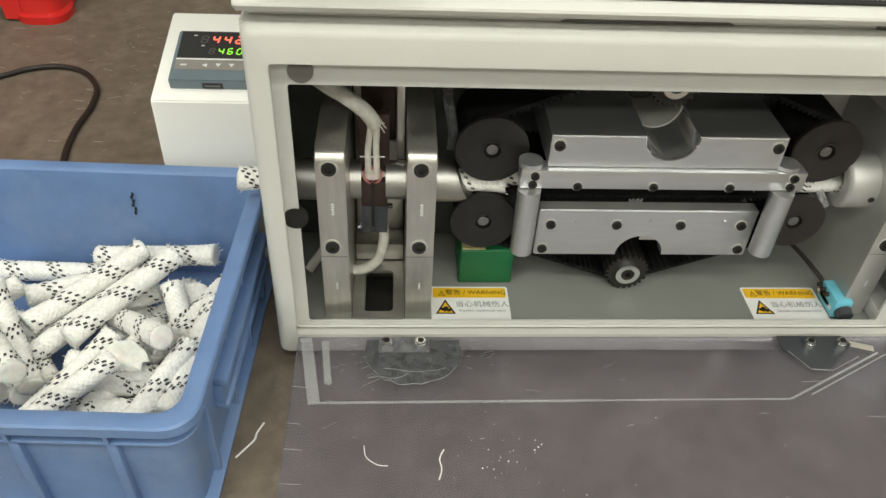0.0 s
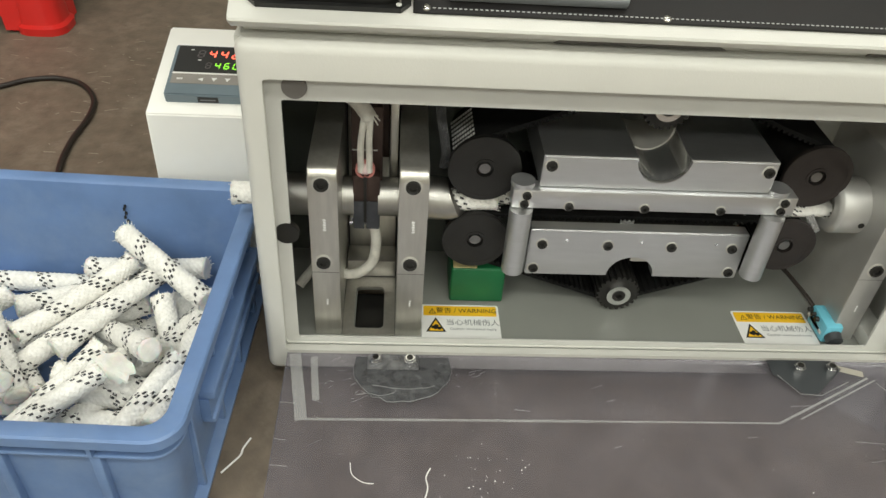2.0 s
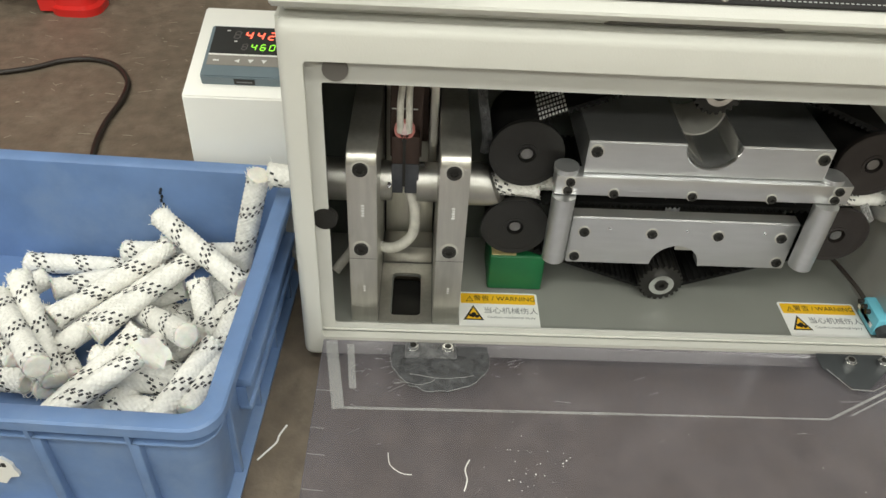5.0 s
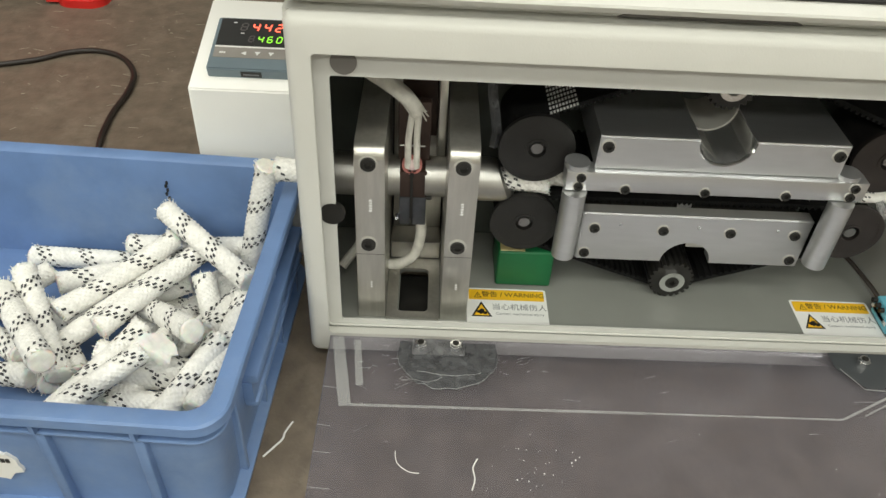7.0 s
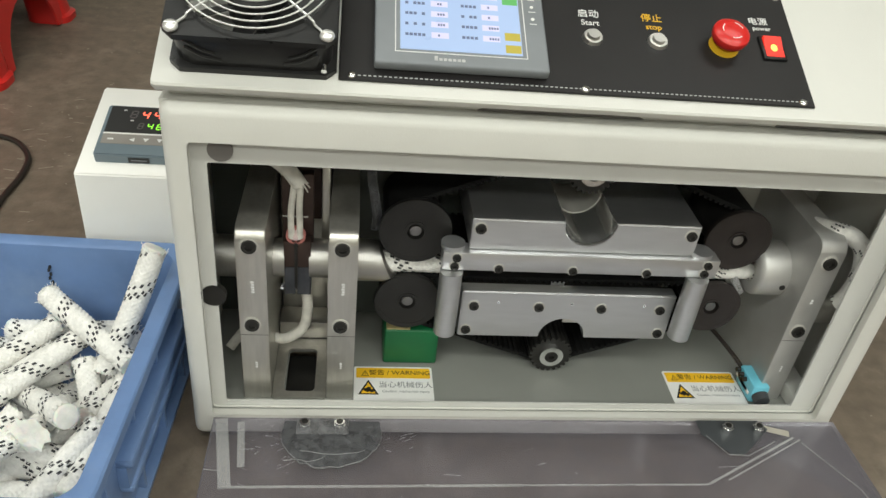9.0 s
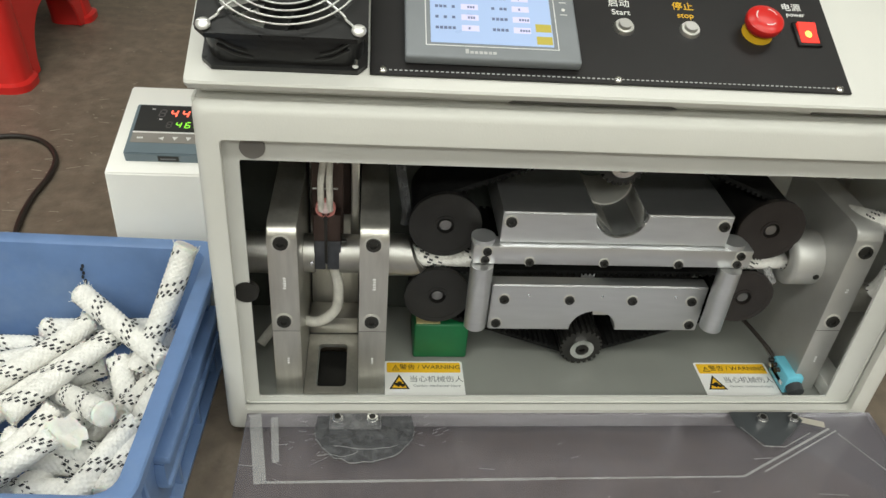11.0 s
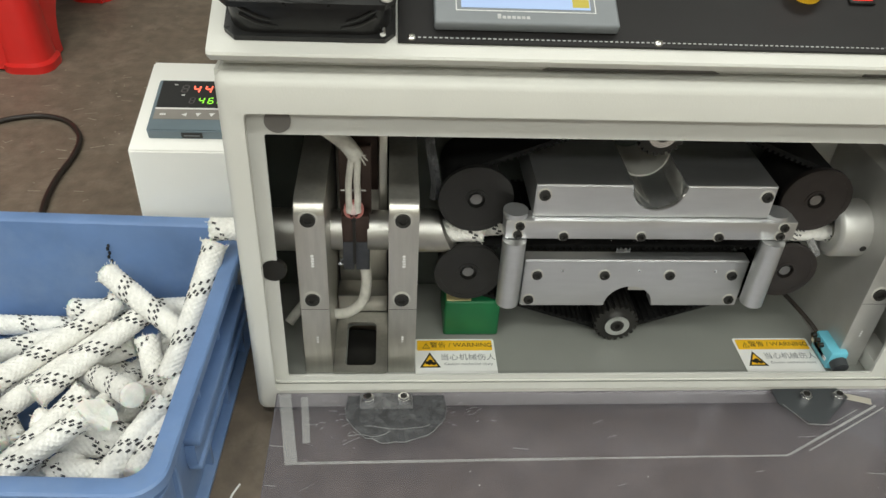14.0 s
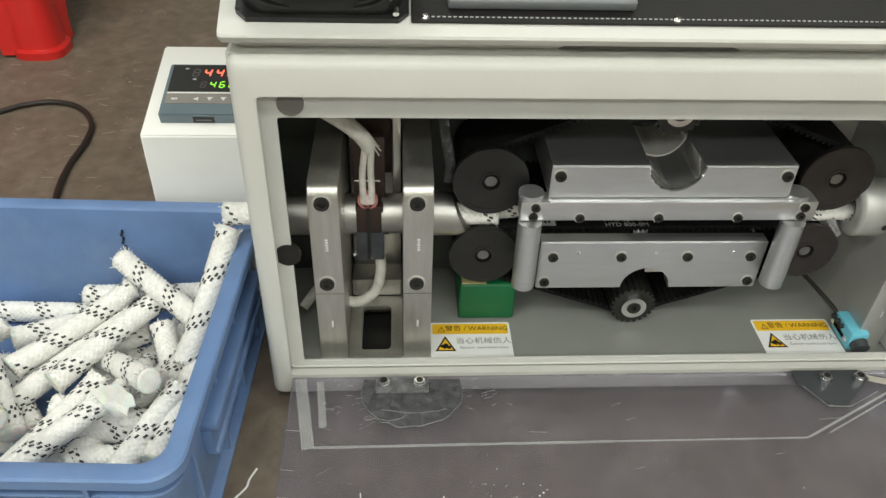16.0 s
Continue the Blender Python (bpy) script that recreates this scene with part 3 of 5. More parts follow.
RY, RZ = 0.072, 0.130
for bx, by, zt, screws in ((0.035, 0.022, 0.1855, ((0.0445, 0.1735), (0.0440, 0.1045))), (0.098, 0.022, 0.1855, ((0.1075, 0.1735), (0.1075, 0.1045))), (0.459, 0.027, 0.1905, ((0.4695, 0.1720), (0.4690, 0.1055)))):
    bm = bm_new()
    prism(bm, [(0.1295, 0.0302), (by, 0.0302), (by, zt - 0.009)] + arc(by + 0.009, zt - 0.009, 0.009, 180, 90, 8) + [(0.1295, zt)], "x", bx, bx + 0.0205)
    bmesh.ops.bevel(bm, geom=[e for e in bm.edges if abs(e.verts[0].co.x - e.verts[1].co.x) < 1e-6 and e.verts[0].co.y < 0.05 and e.verts[1].co.y < 0.05], offset=0.0006, segments=1, affect="EDGES")
    blk = part("bearing_block", bm, ALU_PLATE if bx < 0.4 else ALU_MID, machine)
    for sx, sz in screws:
        socket_screw("cap_screw", blk, sx, by, sz, 0.0052)
    bm = bm_new()
    box(bm, bx + 0.0002, bx + 0.0203, by - 0.0002, by + 0.02, screws[1][1] - 0.0100, screws[1][1] - 0.0098)
    part("joint_line", bm, BLACK_STEEL, blk)
    bm = bm_new()
    for k in range(5 if bx < 0.4 else 2):
        box(bm, bx + 0.0095 + 0.0004 * (k % 2), bx + 0.0118, by - 0.0003, by + 0.0001, 0.1335 + k * 0.0022, 0.1347 + k * 0.0022)
    part("scribed_mark", bm, CHALK, blk)
    bm = bm_new()
    for k in range(3):
        box(bm, bx + 0.0100, bx + 0.0114, by - 0.0003, by + 0.0001, 0.062 + k * 0.0022, 0.0631 + k * 0.0022)
    part("scribed_mark", bm, CHALK, blk)

# upper block with its bore
BX, BZ, BR0 = 0.2855, 0.1905, 0.0193
bm = bm_new()
prism(bm, [(0.199, 0.1645), (0.3695, 0.1645), (0.3695, BZ)] + arc(BX, BZ, BR0, 0, -180, 20) + [(0.199, BZ)], "y", 0.041, 0.1295)
bmesh.ops.bevel(bm, geom=[e for e in bm.edges if max(v.co.y for v in e.verts) < 0.05 and not (abs(e.verts[0].co.x - BX) < BR0 - 1e-4 and abs(e.verts[1].co.x - BX) < BR0 + 1e-4)], offset=0.0009, segments=2, affect="EDGES")
ub = part("upper_block", bm, ALU, machine)
bm = bm_new()
prism(bm, arc(BX, BZ - 0.0003, BR0 - 0.0001, 0, -180, 28) + arc(BX, BZ - 0.0003, BR0 - 0.0006, -180, 0, 28), "y", 0.0425, 0.0855)
part("bore_lining", bm, BORE, ub, "bright bored channel")
bm = bm_new()
prism(bm, arc(BX, BZ - 0.0003, BR0 - 0.0001, 0, -180, 28) + arc(BX, BZ - 0.0003, BR0 - 0.0013, -180, 0, 28), "y", 0.0860, 0.1294)
part("bore_lining", bm, ALU_SATIN, ub, "satin rear section of the bore")
# turned chamfer round the mouth of the bore
bm = bm_new()
lip = [[bm.verts.new((x, y, z)) for x, z in arc(BX, BZ - 0.0003, r, -2, -178, 28)] for r, y in ((BR0 + 0.0002, 0.0404), (BR0 - 0.0008, 0.0424), (BR0 - 0.0002, 0.0424), (BR0 + 0.0006, 0.0407))]
for p, q in zip(lip, lip[1:] + lip[:1]):
    for i in range(28):
        bm.faces.new((p[i], p[i + 1], q[i + 1], q[i]))
part("bore_chamfer", bm, CHROME, ub, "bright turned chamfer")
for sx in (0.205, 0.363):
    socket_screw("cap_screw", ub, sx, 0.041, 0.1828, 0.0040)
# cross bar
cbar = slab("cross_bar", 0.1795, 0.3902, 0.036, 0.050, 0.1485, 0.1642, ALU, 0.001)
for sx, sz in ((0.1895, 0.1602), (0.1885, 0.1528), (0.3805, 0.1602), (0.3795, 0.1528), (0.2215, 0.1515), (0.2775, 0.1515), (0.3345, 0.1515)):
    socket_screw("cap_screw", cbar, sx, 0.036, sz, 0.0032)
# lower block with notch and chamfered top
bm = bm_new()
prism(bm, [(0.200, 0.0755), (0.200, 0.1195), (0.3725, 0.1195), (0.3725, 0.0755)] + arc(0.2850, 0.0755, 0.0190, 0, 180, 16), "y", 0.049, 0.061)
bmesh.ops.bevel(bm, geom=[e for e in bm.edges if min(v.co.z for v in e.verts) > 0.119 or (abs(e.verts[0].co.x - e.verts[1].co.x) < 1e-6 and e.verts[0].co.y < 0.05 and e.verts[1].co.y < 0.05)], offset=0.0010, segments=2, affect="EDGES")
lb = part("lower_block", bm, ALU, machine)
for sx, sz in ((0.2100, 0.1060), (0.2618, 0.1060), (0.3125, 0.1060), (0.3612, 0.1060), (0.2060, 0.0820), (0.3650, 0.0820)):
    socket_screw("cap_screw", lb, sx, 0.049, sz, 0.0038)
for sx in (0.2290, 0.2880, 0.3475):
    bm = bm_new()
    cyl(bm, (sx, 0.0484, 0.1098), (sx, 0.050, 0.1098), 0.0011, seg=12)
    part("dowel_pin", bm, CHROME, lb)
slab("belt_guide", 0.205, 0.368, 0.0632, 0.118, 0.0995, 0.1135, BLACK_STEEL)
# light plate added behind the right side of the notch
slab("notch_plate", 0.2890, 0.3075, 0.0640, 0.0655, 0.0780, 0.0985, ALU_SATIN)
# guide rods
for rx in (0.187, 0.3765):
    bm = bm_new()
    cyl(bm, (rx, 0.0365, 0.0900), (rx, 0.0365, 0.1480), 0.0085, seg=32)
    cyl(bm, (rx, 0.0445, 0.1643), (rx, 0.0445, 0.1680), 0.0088, seg=32)
    part("guide_rod", bm, ALU, machine)


def hull(circles):
    """Outline of a belt round circles (x, z, r), by widest points in every direction."""
    out = []
    for k in range(360):
        a = radians(k)
        x, z, r = max(circles, key=lambda c: c[0] * math.cos(a) + c[1] * math.sin(a) + c[2])
        out.append((x + r * math.cos(a), z + r * math.sin(a)))
    return out


def belt(name, circles, y0, y1, thick, label):
    inner = hull(circles)
    outer = hull([(x, z, r + thick) for x, z, r in circles])
    bm = bm_new()
    frame_sheet(bm, outer, inner, y0, y1)
    band = part(name, bm, RUBBER, machine, label)
    bm = bm_new()
    # teeth on the inner side
    path = [Vector(p) for p in inner]
    total = sum((path[(i + 1) % 360] - path[i]).length for i in range(360))
    step, need, run = total / round(total / 0.005), 0.0, 0.0
    for i in range(360):
        a, b = path[i], path[(i + 1) % 360]
        d = (b - a).length
        while need < run + d and d > 1e-9:
            p = a + (b - a) * ((need - run) / d)
            ang = math.atan2(b.y - a.y, b.x - a.x)
            box(bm, -0.0013, 0.0013, y0, y1, -0.0001, 0.0019, m=Matrix.Translation((p.x, 0, p.y)) @ Matrix.Rotation(-ang, 4, "Y"))
            need += step
        run += d
    tagged(part("teeth", bm, RUBBER, band, smooth=False), kind="stuff")
    return band


TL, TR, BL, BR = (0.1605, 0.1655), (0.4125, 0.1675), (0.1590, 0.0990), (0.4100, 0.1015)
belt("toothed_belt", [(*TL, 0.0205), (*TR, 0.0205), (0.2855, 0.2205, 0.0175)], 0.066, 0.118, 0.0026, "upper black toothed feed belt")
belt("toothed_belt", [(*BL, 0.0195), (*BR, 0.0185), (0.283, 0.0490, 0.0152)], 0.066, 0.118, 0.0026, "lower black toothed feed belt")


def spin_part(name, x, y, z):
    ob = new(name)
    ob.parent = machine
    ob.matrix_basis = pose(x, y, z)
    return ob


def pulley(x, z, r, mat):
    p = spin_part("belt_pulley", x, 0.0, z)
    bm = bm_new()
    ring(bm, (0, 0.0635, 0), (0, -1, 0), r, 0.0064, 0.0040, 56)
    ring(bm, (0, 0.0597, 0), (0, -1, 0), r - 0.0012, r - 0.0042, 0.0004, 56)
    ring(bm, (0, 0.0597, 0), (0, -1, 0), 0.0088, 0.0066, 0.0006, 32)
    part("flange", bm, mat, p, "dark turned flange")
    bm = bm_new()
    cyl(bm, (0, 0.0635, 0), (0, 0.1200, 0), r - 0.007, seg=40)
    part("core", bm, BLACK_STEEL, p)
    bm = bm_new()
    cyl(bm, (0, 0.0640, 0), (0, 0.0606, 0), 0.0047, 0.0043, 28)
    part("shaft_end", bm, SHAFT, p, "bright steel shaft end")
    return p


pulleys = [pulley(*TL, 0.0272, PULLEY_DARK), pulley(*TR, 0.0265, PULLEY), pulley(*BL, 0.0260, PULLEY_DARK), pulley(*BR, 0.0248, PULLEY)]


def idler(x, y, z):
    g = spin_part("idler_gear", x, 0.0, z)
    bm = bm_new()
    n = 22
    pts = []
    for k in range(n):
        for f, rr in ((0.0, 0.0158), (0.28, 0.0158), (0.42, 0.0180), (0.86, 0.0180)):
            a = 2 * math.pi * (k + f) / n
            pts.append((rr * math.cos(a), rr * math.sin(a)))
    prism(bm, pts, "y", y, y + 0.034)
    part("toothed_wheel", bm, BLACK_STEEL, g)
    bm = bm_new()
    ring(bm, (0, y, 0), (0, -1, 0), 0.0100, 0.0056, 0.0030, 32)
    part("bearing_ring", bm, CHROME, g, "bright bearing ring")
    bm = bm_new()
    ring(bm, (0, y, 0), (0, -1, 0), 0.0054, 0.0026, 0.0036, 24)
    cyl(bm, (0, y, 0), (0, y - 0.001, 0), 0.0027, seg=6)
    part("cap_screw", bm, BLACK_STEEL, g)
    return g


idlers = [idler(0.2855, 0.062, 0.2205), idler(0.283, 0.0560, 0.0495)]

# rope guides
bm = bm_new()
ring(bm, (0.0005, RY, RZ), (1, 0, 0), 0.0160, 0.0100, 0.0343, 40)
part("outlet_tube", bm, STEEL, machine)
for x0, d in ((0.0557, 0.0085), (0.0825, 0.0153)):
    bm = bm_new()
    ring(bm, (x0, RY, RZ), (1, 0, 0), 0.0150, 0.0098, d, 40)
    part("guide_collar", bm, STEEL, machine)
bm = bm_new()
q = 40
prev = None
for x, r in ((0.1187, 0.0165), (0.134, 0.0165), (0.141, 0.0150), (0.1435, 0.0120), (0.1435, 0.0095), (0.119, 0.0095)):
    lp = [bm.verts.new((x + (0.006 * math.sin(2 * math.pi * k / q) * -1 if x > 0.13 else 0), RY + r * math.cos(2 * math.pi * k / q), RZ + r * math.sin(2 * math.pi * k / q))) for k in range(q)]
    if prev:
        for k in range(q):
            bm.faces.new((prev[k], prev[(k + 1) % q], lp[(k + 1) % q], lp[k]))
    prev = lp
part("inlet_nozzle", bm, STEEL, machine)
IY, IZ = 0.0685, 0.1380
bm = bm_new()
prev = None
for x, r in ((0.4400, 0.0120), (0.4345, 0.0120), (0.4345, 0.0185), (0.4349, 0.0195), (0.4372, 0.0221), (0.4380, 0.0225), (0.4588, 0.0225), (0.4588, 0.0150)):
    lp = [bm.verts.new((x, IY + r * math.cos(2 * math.pi * k / 48), IZ + r * math.sin(2 * math.pi * k / 48))) for k in range(48)]
    if prev:
        for k in range(48):
            bm.faces.new((prev[k], prev[(k + 1) % 48], lp[(k + 1) % 48], lp[k]))
    prev = lp
tb = part("inlet_guide", bm, ALU_MID, machine, "turned aluminium inlet guide")
bm = bm_new()
cyl(bm, (0.4545, IY - 0.0221, IZ - 0.0040), (0.4545, IY - 0.0228, IZ - 0.0041), 0.0024, seg=20)
part("set_screw", bm, BLACK_STEEL, tb)
bm = bm_new()
ring(bm, (0.4400, RY, RZ), (1, 0, 0), 0.0082, 0.0078, 0.0220, 32)
ring(bm, (0.4400, RY + 0.0045, RZ), (1, 0, 0), 0.0125, 0.0082, 0.0220, 32)
part("inlet_bush", bm, ALU_PLATE, machine)
bm = bm_new()
ring(bm, (0.4797, 0.040, 0.119), (1, 0, 0), 0.0115, 0.0082, 0.020, 32)
part("inlet_tube", bm, ALU_PLATE, machine)

# knife station: fixed slide behind the moving knife
slab("knife_slide", 0.0575, 0.0965, 0.112, 0.1290, 0.0302, 0.240, ALU_PLATE)
slab("slide_foot", 0.0562, 0.0972, 0.0900, 0.1118, 0.0325, 0.0500, STEEL, 0.0012)
slab("slide_rail", 0.0905, 0.0968, 0.0860, 0.1118, 0.1300, 0.2400, ALU_PLATE)
bm = bm_new()
plate_with_hole(bm, round_rect(0.0560, 0.0974, 0.0205, 0.0895, 0.001, 6), round_rect(0.0645, 0.0885, 0.0275, 0.0770, 0.004, 6), 0.0303, 0.0322)
part("chute_plate", bm, ALU_PLATE, machine, "satin plate round the cut-piece chute")
slab("heat_shield", 0.0640, 0.0900, 0.0960, 0.1055, 0.150, 0.245, HEAT)
bm = bm_new()
tube(bm, [(0.034, 0.090, 0.056), (0.030, 0.082, 0.050), (0.024, 0.074, 0.046), (0.018, 0.068, 0.040)], 0.004, 10)
part("loose_sleeve", bm, SLEEVE, machine)

knife = new("hot_knife")
knife.parent = machine
tagged(knife, "hot knife head with heater leads in white sleeving")
bm = bm_new()
for x0, x1 in ((-0.0090, -0.0006), (0.0006, 0.0110)):
    box(bm, x0, x1, 0.060, 0.070, -0.029, -0.006, 0.0008)
box(bm, -0.0088, 0.0108, 0.0655, 0.0705, -0.028, -0.007)
part("blade_holder", bm, HEAT, knife, "heat-browned blade holder")
bm = bm_new()
for x0, x1 in ((-0.0090, -0.0006), (0.0006, 0.0110)):
    box(bm, x0, x1, 0.060, 0.070, -0.055, -0.0292, 0.0008)
box(bm, -0.0088, 0.0108, 0.0655, 0.0705, -0.054, -0.0292)
part("blade_holder", bm, BLADE, knife)
bm = bm_new()
box(bm, -0.0105, 0.0125, 0.071, 0.078, -0.030, 0.045, 0.0008)
part("heater_plate", bm, HEAT, knife)
bm = bm_new()
box(bm, -0.0011, 0.0011, 0.0590, 0.0625, -0.048, -0.010)
cyl(bm, (0, 0.0588, -0.0085), (0, 0.063, -0.0085), 0.0018, seg=12)
part("blade", bm, BLACK_STEEL, knife)
bm = bm_new()
bmesh.ops.create_uvsphere(bm, u_segments=20, v_segments=12, radius=0.0060, matrix=Matrix.Translation((0, 0.0625, -0.001)) @ Matrix.Diagonal((1, 0.8, 0.7, 1)))
part("ceramic_terminal", bm, CERAMIC, knife, "white ceramic terminal")
bm = bm_new()
ring(bm, (0, 0.0600, -0.001), (0, 1, 0), 0.0072, 0.0058, 0.004, 28)
part("hot_rim", bm, GLOW, knife, "red-hot rim")
for wx in (-0.0030, 0.0030):
    bm = bm_new()
    tube(bm, [(wx, 0.060, -0.002), (wx * 1.05, 0.0595, 0.012), (wx * 0.95, 0.060, 0.024), (wx * 0.8 + 0.001, 0.061, 0.036), (wx * 0.6 + 0.0020, 0.063, 0.047)], 0.0024, 10)
    part("heater_lead", bm, SLEEVE, knife)
bm = bm_new()
cyl(bm, (-0.0105, 0.0600, -0.046), (-0.0105, 0.0560, -0.046), 0.0020, 0.0014, 14)
part("set_screw", bm, CHROME, knife)
bm = bm_new()
box(bm, 0.0110, 0.0150, 0.0600, 0.0640, -0.0310, -0.0285, 0.0004, 1)
part("stop_tab", bm, BLACK_STEEL, knife)
bm = bm_new()
tube(bm, [(-0.009, 0.0598, 0.0165), (0.009, 0.0598, 0.0165)], 0.0006, 6)
part("tie_wire", bm, STEEL, knife)
bm = bm_new()
tube(bm, [(0.003, 0.062, 0.042), (-0.005, 0.063, 0.053), (-0.018, 0.066, 0.062), (-0.032, 0.072, 0.068), (-0.044, 0.084, 0.071)], 0.0056, 14)
for k in range(9):
    a = k * 0.7
    tube(bm, [(0.0025 + 0.004 * math.cos(a), 0.062 + 0.004 * math.sin(a), 0.044), (0.0045 + 0.006 * math.cos(a), 0.061 + 0.005 * math.sin(a), 0.040 + 0.002 * math.sin(3 * a))], 0.0005, 5)
part("upper_sleeve", bm, SLEEVE, knife)
bm = bm_new()
tube(bm, [(0.008, 0.068, -0.034), (0.008, 0.068, -0.050), (0.0075, 0.066, -0.066), (0.002, 0.064, -0.084), (-0.012, 0.063, -0.0935), (-0.026, 0.068, -0.0945), (-0.040, 0.080, -0.092)], 0.0042, 12)
lower_sleeve = part("lower_sleeve", bm, SLEEVE, knife)

bm = bm_new()
prev = None
for x, y, z in ((0.1215, 0.084, 0.232), (0.1220, 0.078, 0.216), (0.1235, 0.073, 0.200), (0.1262, 0.070, 0.186), (0.1285, 0.069, 0.172), (0.1275, 0.069, 0.160)):
    row = [bm.verts.new((x + dx, y + dy, z)) for dx, dy in ((0, 0), (0.0035, -0.0020), (0.0070, 0.0005), (0.0070, 0.0011), (0.0035, -0.0013), (0, 0.0006))]
    if prev:
        for i in range(6):
            bm.faces.new((prev[i], prev[(i + 1) % 6], row[(i + 1) % 6], row[i]))
    else:
        bm.faces.new(row)
    prev = row
bm.faces.new(prev)
part("clear_guard_strip", bm, FILM, machine, "curled strip of clear film")

# green valve body, sensor, stickers
bm = bm_new()
box(bm, 0.1430, 0.1880, 0.063, 0.106, 0.0302, 0.0665, 0.0022, 3)
gv = part("valve_coil", bm, GREEN, machine, "green plastic valve coil")
bm = bm_new()
box(bm, 0.1445, 0.1640, 0.0640, 0.0960, 0.0665, 0.0677, 0.0003, 1)
part("label", bm, material("yellow_metal_tag", (0.5, 0.42, 0.2), 0.5, var=0.3, scale=150), gv)
sensor = new("sensor")
sensor.parent = machine
tagged(sensor, "small light blue sensor with a black lens")
bm = bm_new()
box(bm, 0.4500, 0.4650, 0.0220, 0.0500, 0.0303, 0.0480, 0.002)
part("housing", bm, CYAN, sensor)
bm = bm_new()
cyl(bm, (0.4580, 0.0222, 0.0385), (0.4580, 0.0160, 0.0370), 0.0068, 0.0064, 24)
part("lens_barrel", bm, DARKGREY, sensor)
for k in range(3):
    bm = bm_new()
    cyl(bm, (0.4465, 0.036 + 0.006 * k, 0.044), (0.4502, 0.036 + 0.006 * k, 0.044), 0.0021, seg=12)
    part("screw", bm, BLACK_STEEL, sensor)
bm = bm_new()
for k in range(5):
    box(bm, 0.4494, 0.4502, 0.026 + k * 0.004, 0.0345 + k * 0.004, 0.036, 0.039)
part("label", bm, WHITE, sensor)
bm = bm_new()
tube(bm, [(0.4530, 0.0495, 0.043), (0.4490, 0.060, 0.047), (0.4400, 0.083, 0.052), (0.4280, 0.105, 0.058), (0.4220, 0.130, 0.066)], 0.0018, 8)
part("cable", bm, CABLE, sensor)
bm = bm_new()
box(bm, 0.4835, 0.502, 0.0150, 0.060, 0.0302, 0.0440, 0.001)
br = part("corner_bracket", bm, PAINT_IN, machine)
socket_screw("cap_screw", br, 0.4905, 0.0150, 0.0385, 0.0026)

for sx in (0.1195, 0.3855):
    bm = bm_new()
    prism(bm, round_rect(sx, sx + 0.0645, 0.0160, 0.0585, 0.002, 4), "z", 0.0301, 0.0304)
    st = part("warning_sticker", bm, WHITE, machine, "white and yellow machine injury warning sticker")
    bm = bm_new()
    prism(bm, round_rect(sx + 0.0018, sx + 0.0627, 0.0452, 0.0568, 0.0012, 4), "z", 0.0304, 0.0305)
    part("header_band", bm, YELLOW, st)
    up = lambda x, y: Matrix.Translation((x, y, 0.03052))
    letters("header_text", "警告 / WARNING", BLACKINK, st, up(sx + 0.0375, 0.0512), 0.0066, thick=0.00003)
    letters("message_text", "当心机械伤人", GREYINK, st, up(sx + 0.0420, 0.0372), 0.0074, thick=0.00003)
    letters("message_text", "Caution: mechanical injury", GREYINK, st, up(sx + 0.0420, 0.0300), 0.0036, thick=0.00003)
    for tx, ty, ts in ((sx + 0.0060, 0.0475, 0.0062), (sx + 0.0035, 0.0262, 0.0165)):
        bm = bm_new()
        prism(bm, [(tx, ty), (tx + ts, ty), (tx + ts / 2, ty + ts * 1.02)], "z", 0.0305, 0.03056)
        tri = part("hazard_triangle", bm, BLACKINK, st)
        bm = bm_new()
        e = ts * 0.1
        prism(bm, [(tx + e * 1.4, ty + e * 0.8), (tx + ts - e * 1.4, ty + e * 0.8), (tx + ts / 2, ty + ts * 1.02 - e * 1.9)], "z", 0.03056, 0.03060)
        part("hazard_field", bm, YELLOW, tri)
        bm = bm_new()
        if ts > 0.01:
            for cx, cy, rr in ((0.36, 0.32, 0.10), (0.52, 0.40, 0.12), (0.66, 0.25, 0.11), (0.46, 0.22, 0.07)):
                cyl(bm, (tx + ts * cx, ty + ts * cy, 0.0306), (tx + ts * cx, ty + ts * cy, 0.03066), ts * rr, seg=14)
            box(bm, tx + ts * 0.3, tx + ts * 0.72, ty + ts * 0.24, ty + ts * 0.31, 0.0306, 0.03066)
        else:
            box(bm, tx + ts * 0.46, tx + ts * 0.54, ty + ts * 0.3, ty + ts * 0.62, 0.0306, 0.03066)
            box(bm, tx + ts * 0.46, tx + ts * 0.54, ty + ts * 0.16, ty + ts * 0.24, 0.0306, 0.03066)
        part("hazard_symbol", bm, BLACKINK, tri)

# clear drop-down cover with its hinges
cover = new("front_cover")
cover.parent = machine
tagged(cover, "scratched clear acrylic cover folded down on its hinges")
bm = bm_new()
box(bm, 0.0170, 0.5080, -0.245, -0.0075, 0.0365, 0.0395, 0.0004, 1)
sheet = part("sheet", bm, ACRYLIC, cover)
sheet.visible_shadow = False


def strip(bm, a, b, w, z):
    a, b = Vector(a), Vector(b)
    n = Vector((-(b - a).y, (b - a).x)).normalized() * w / 2
    prism(bm, [tuple(a + n), tuple(a - n), tuple(b - n), tuple(b + n)], "z", z, z + 0.0003)


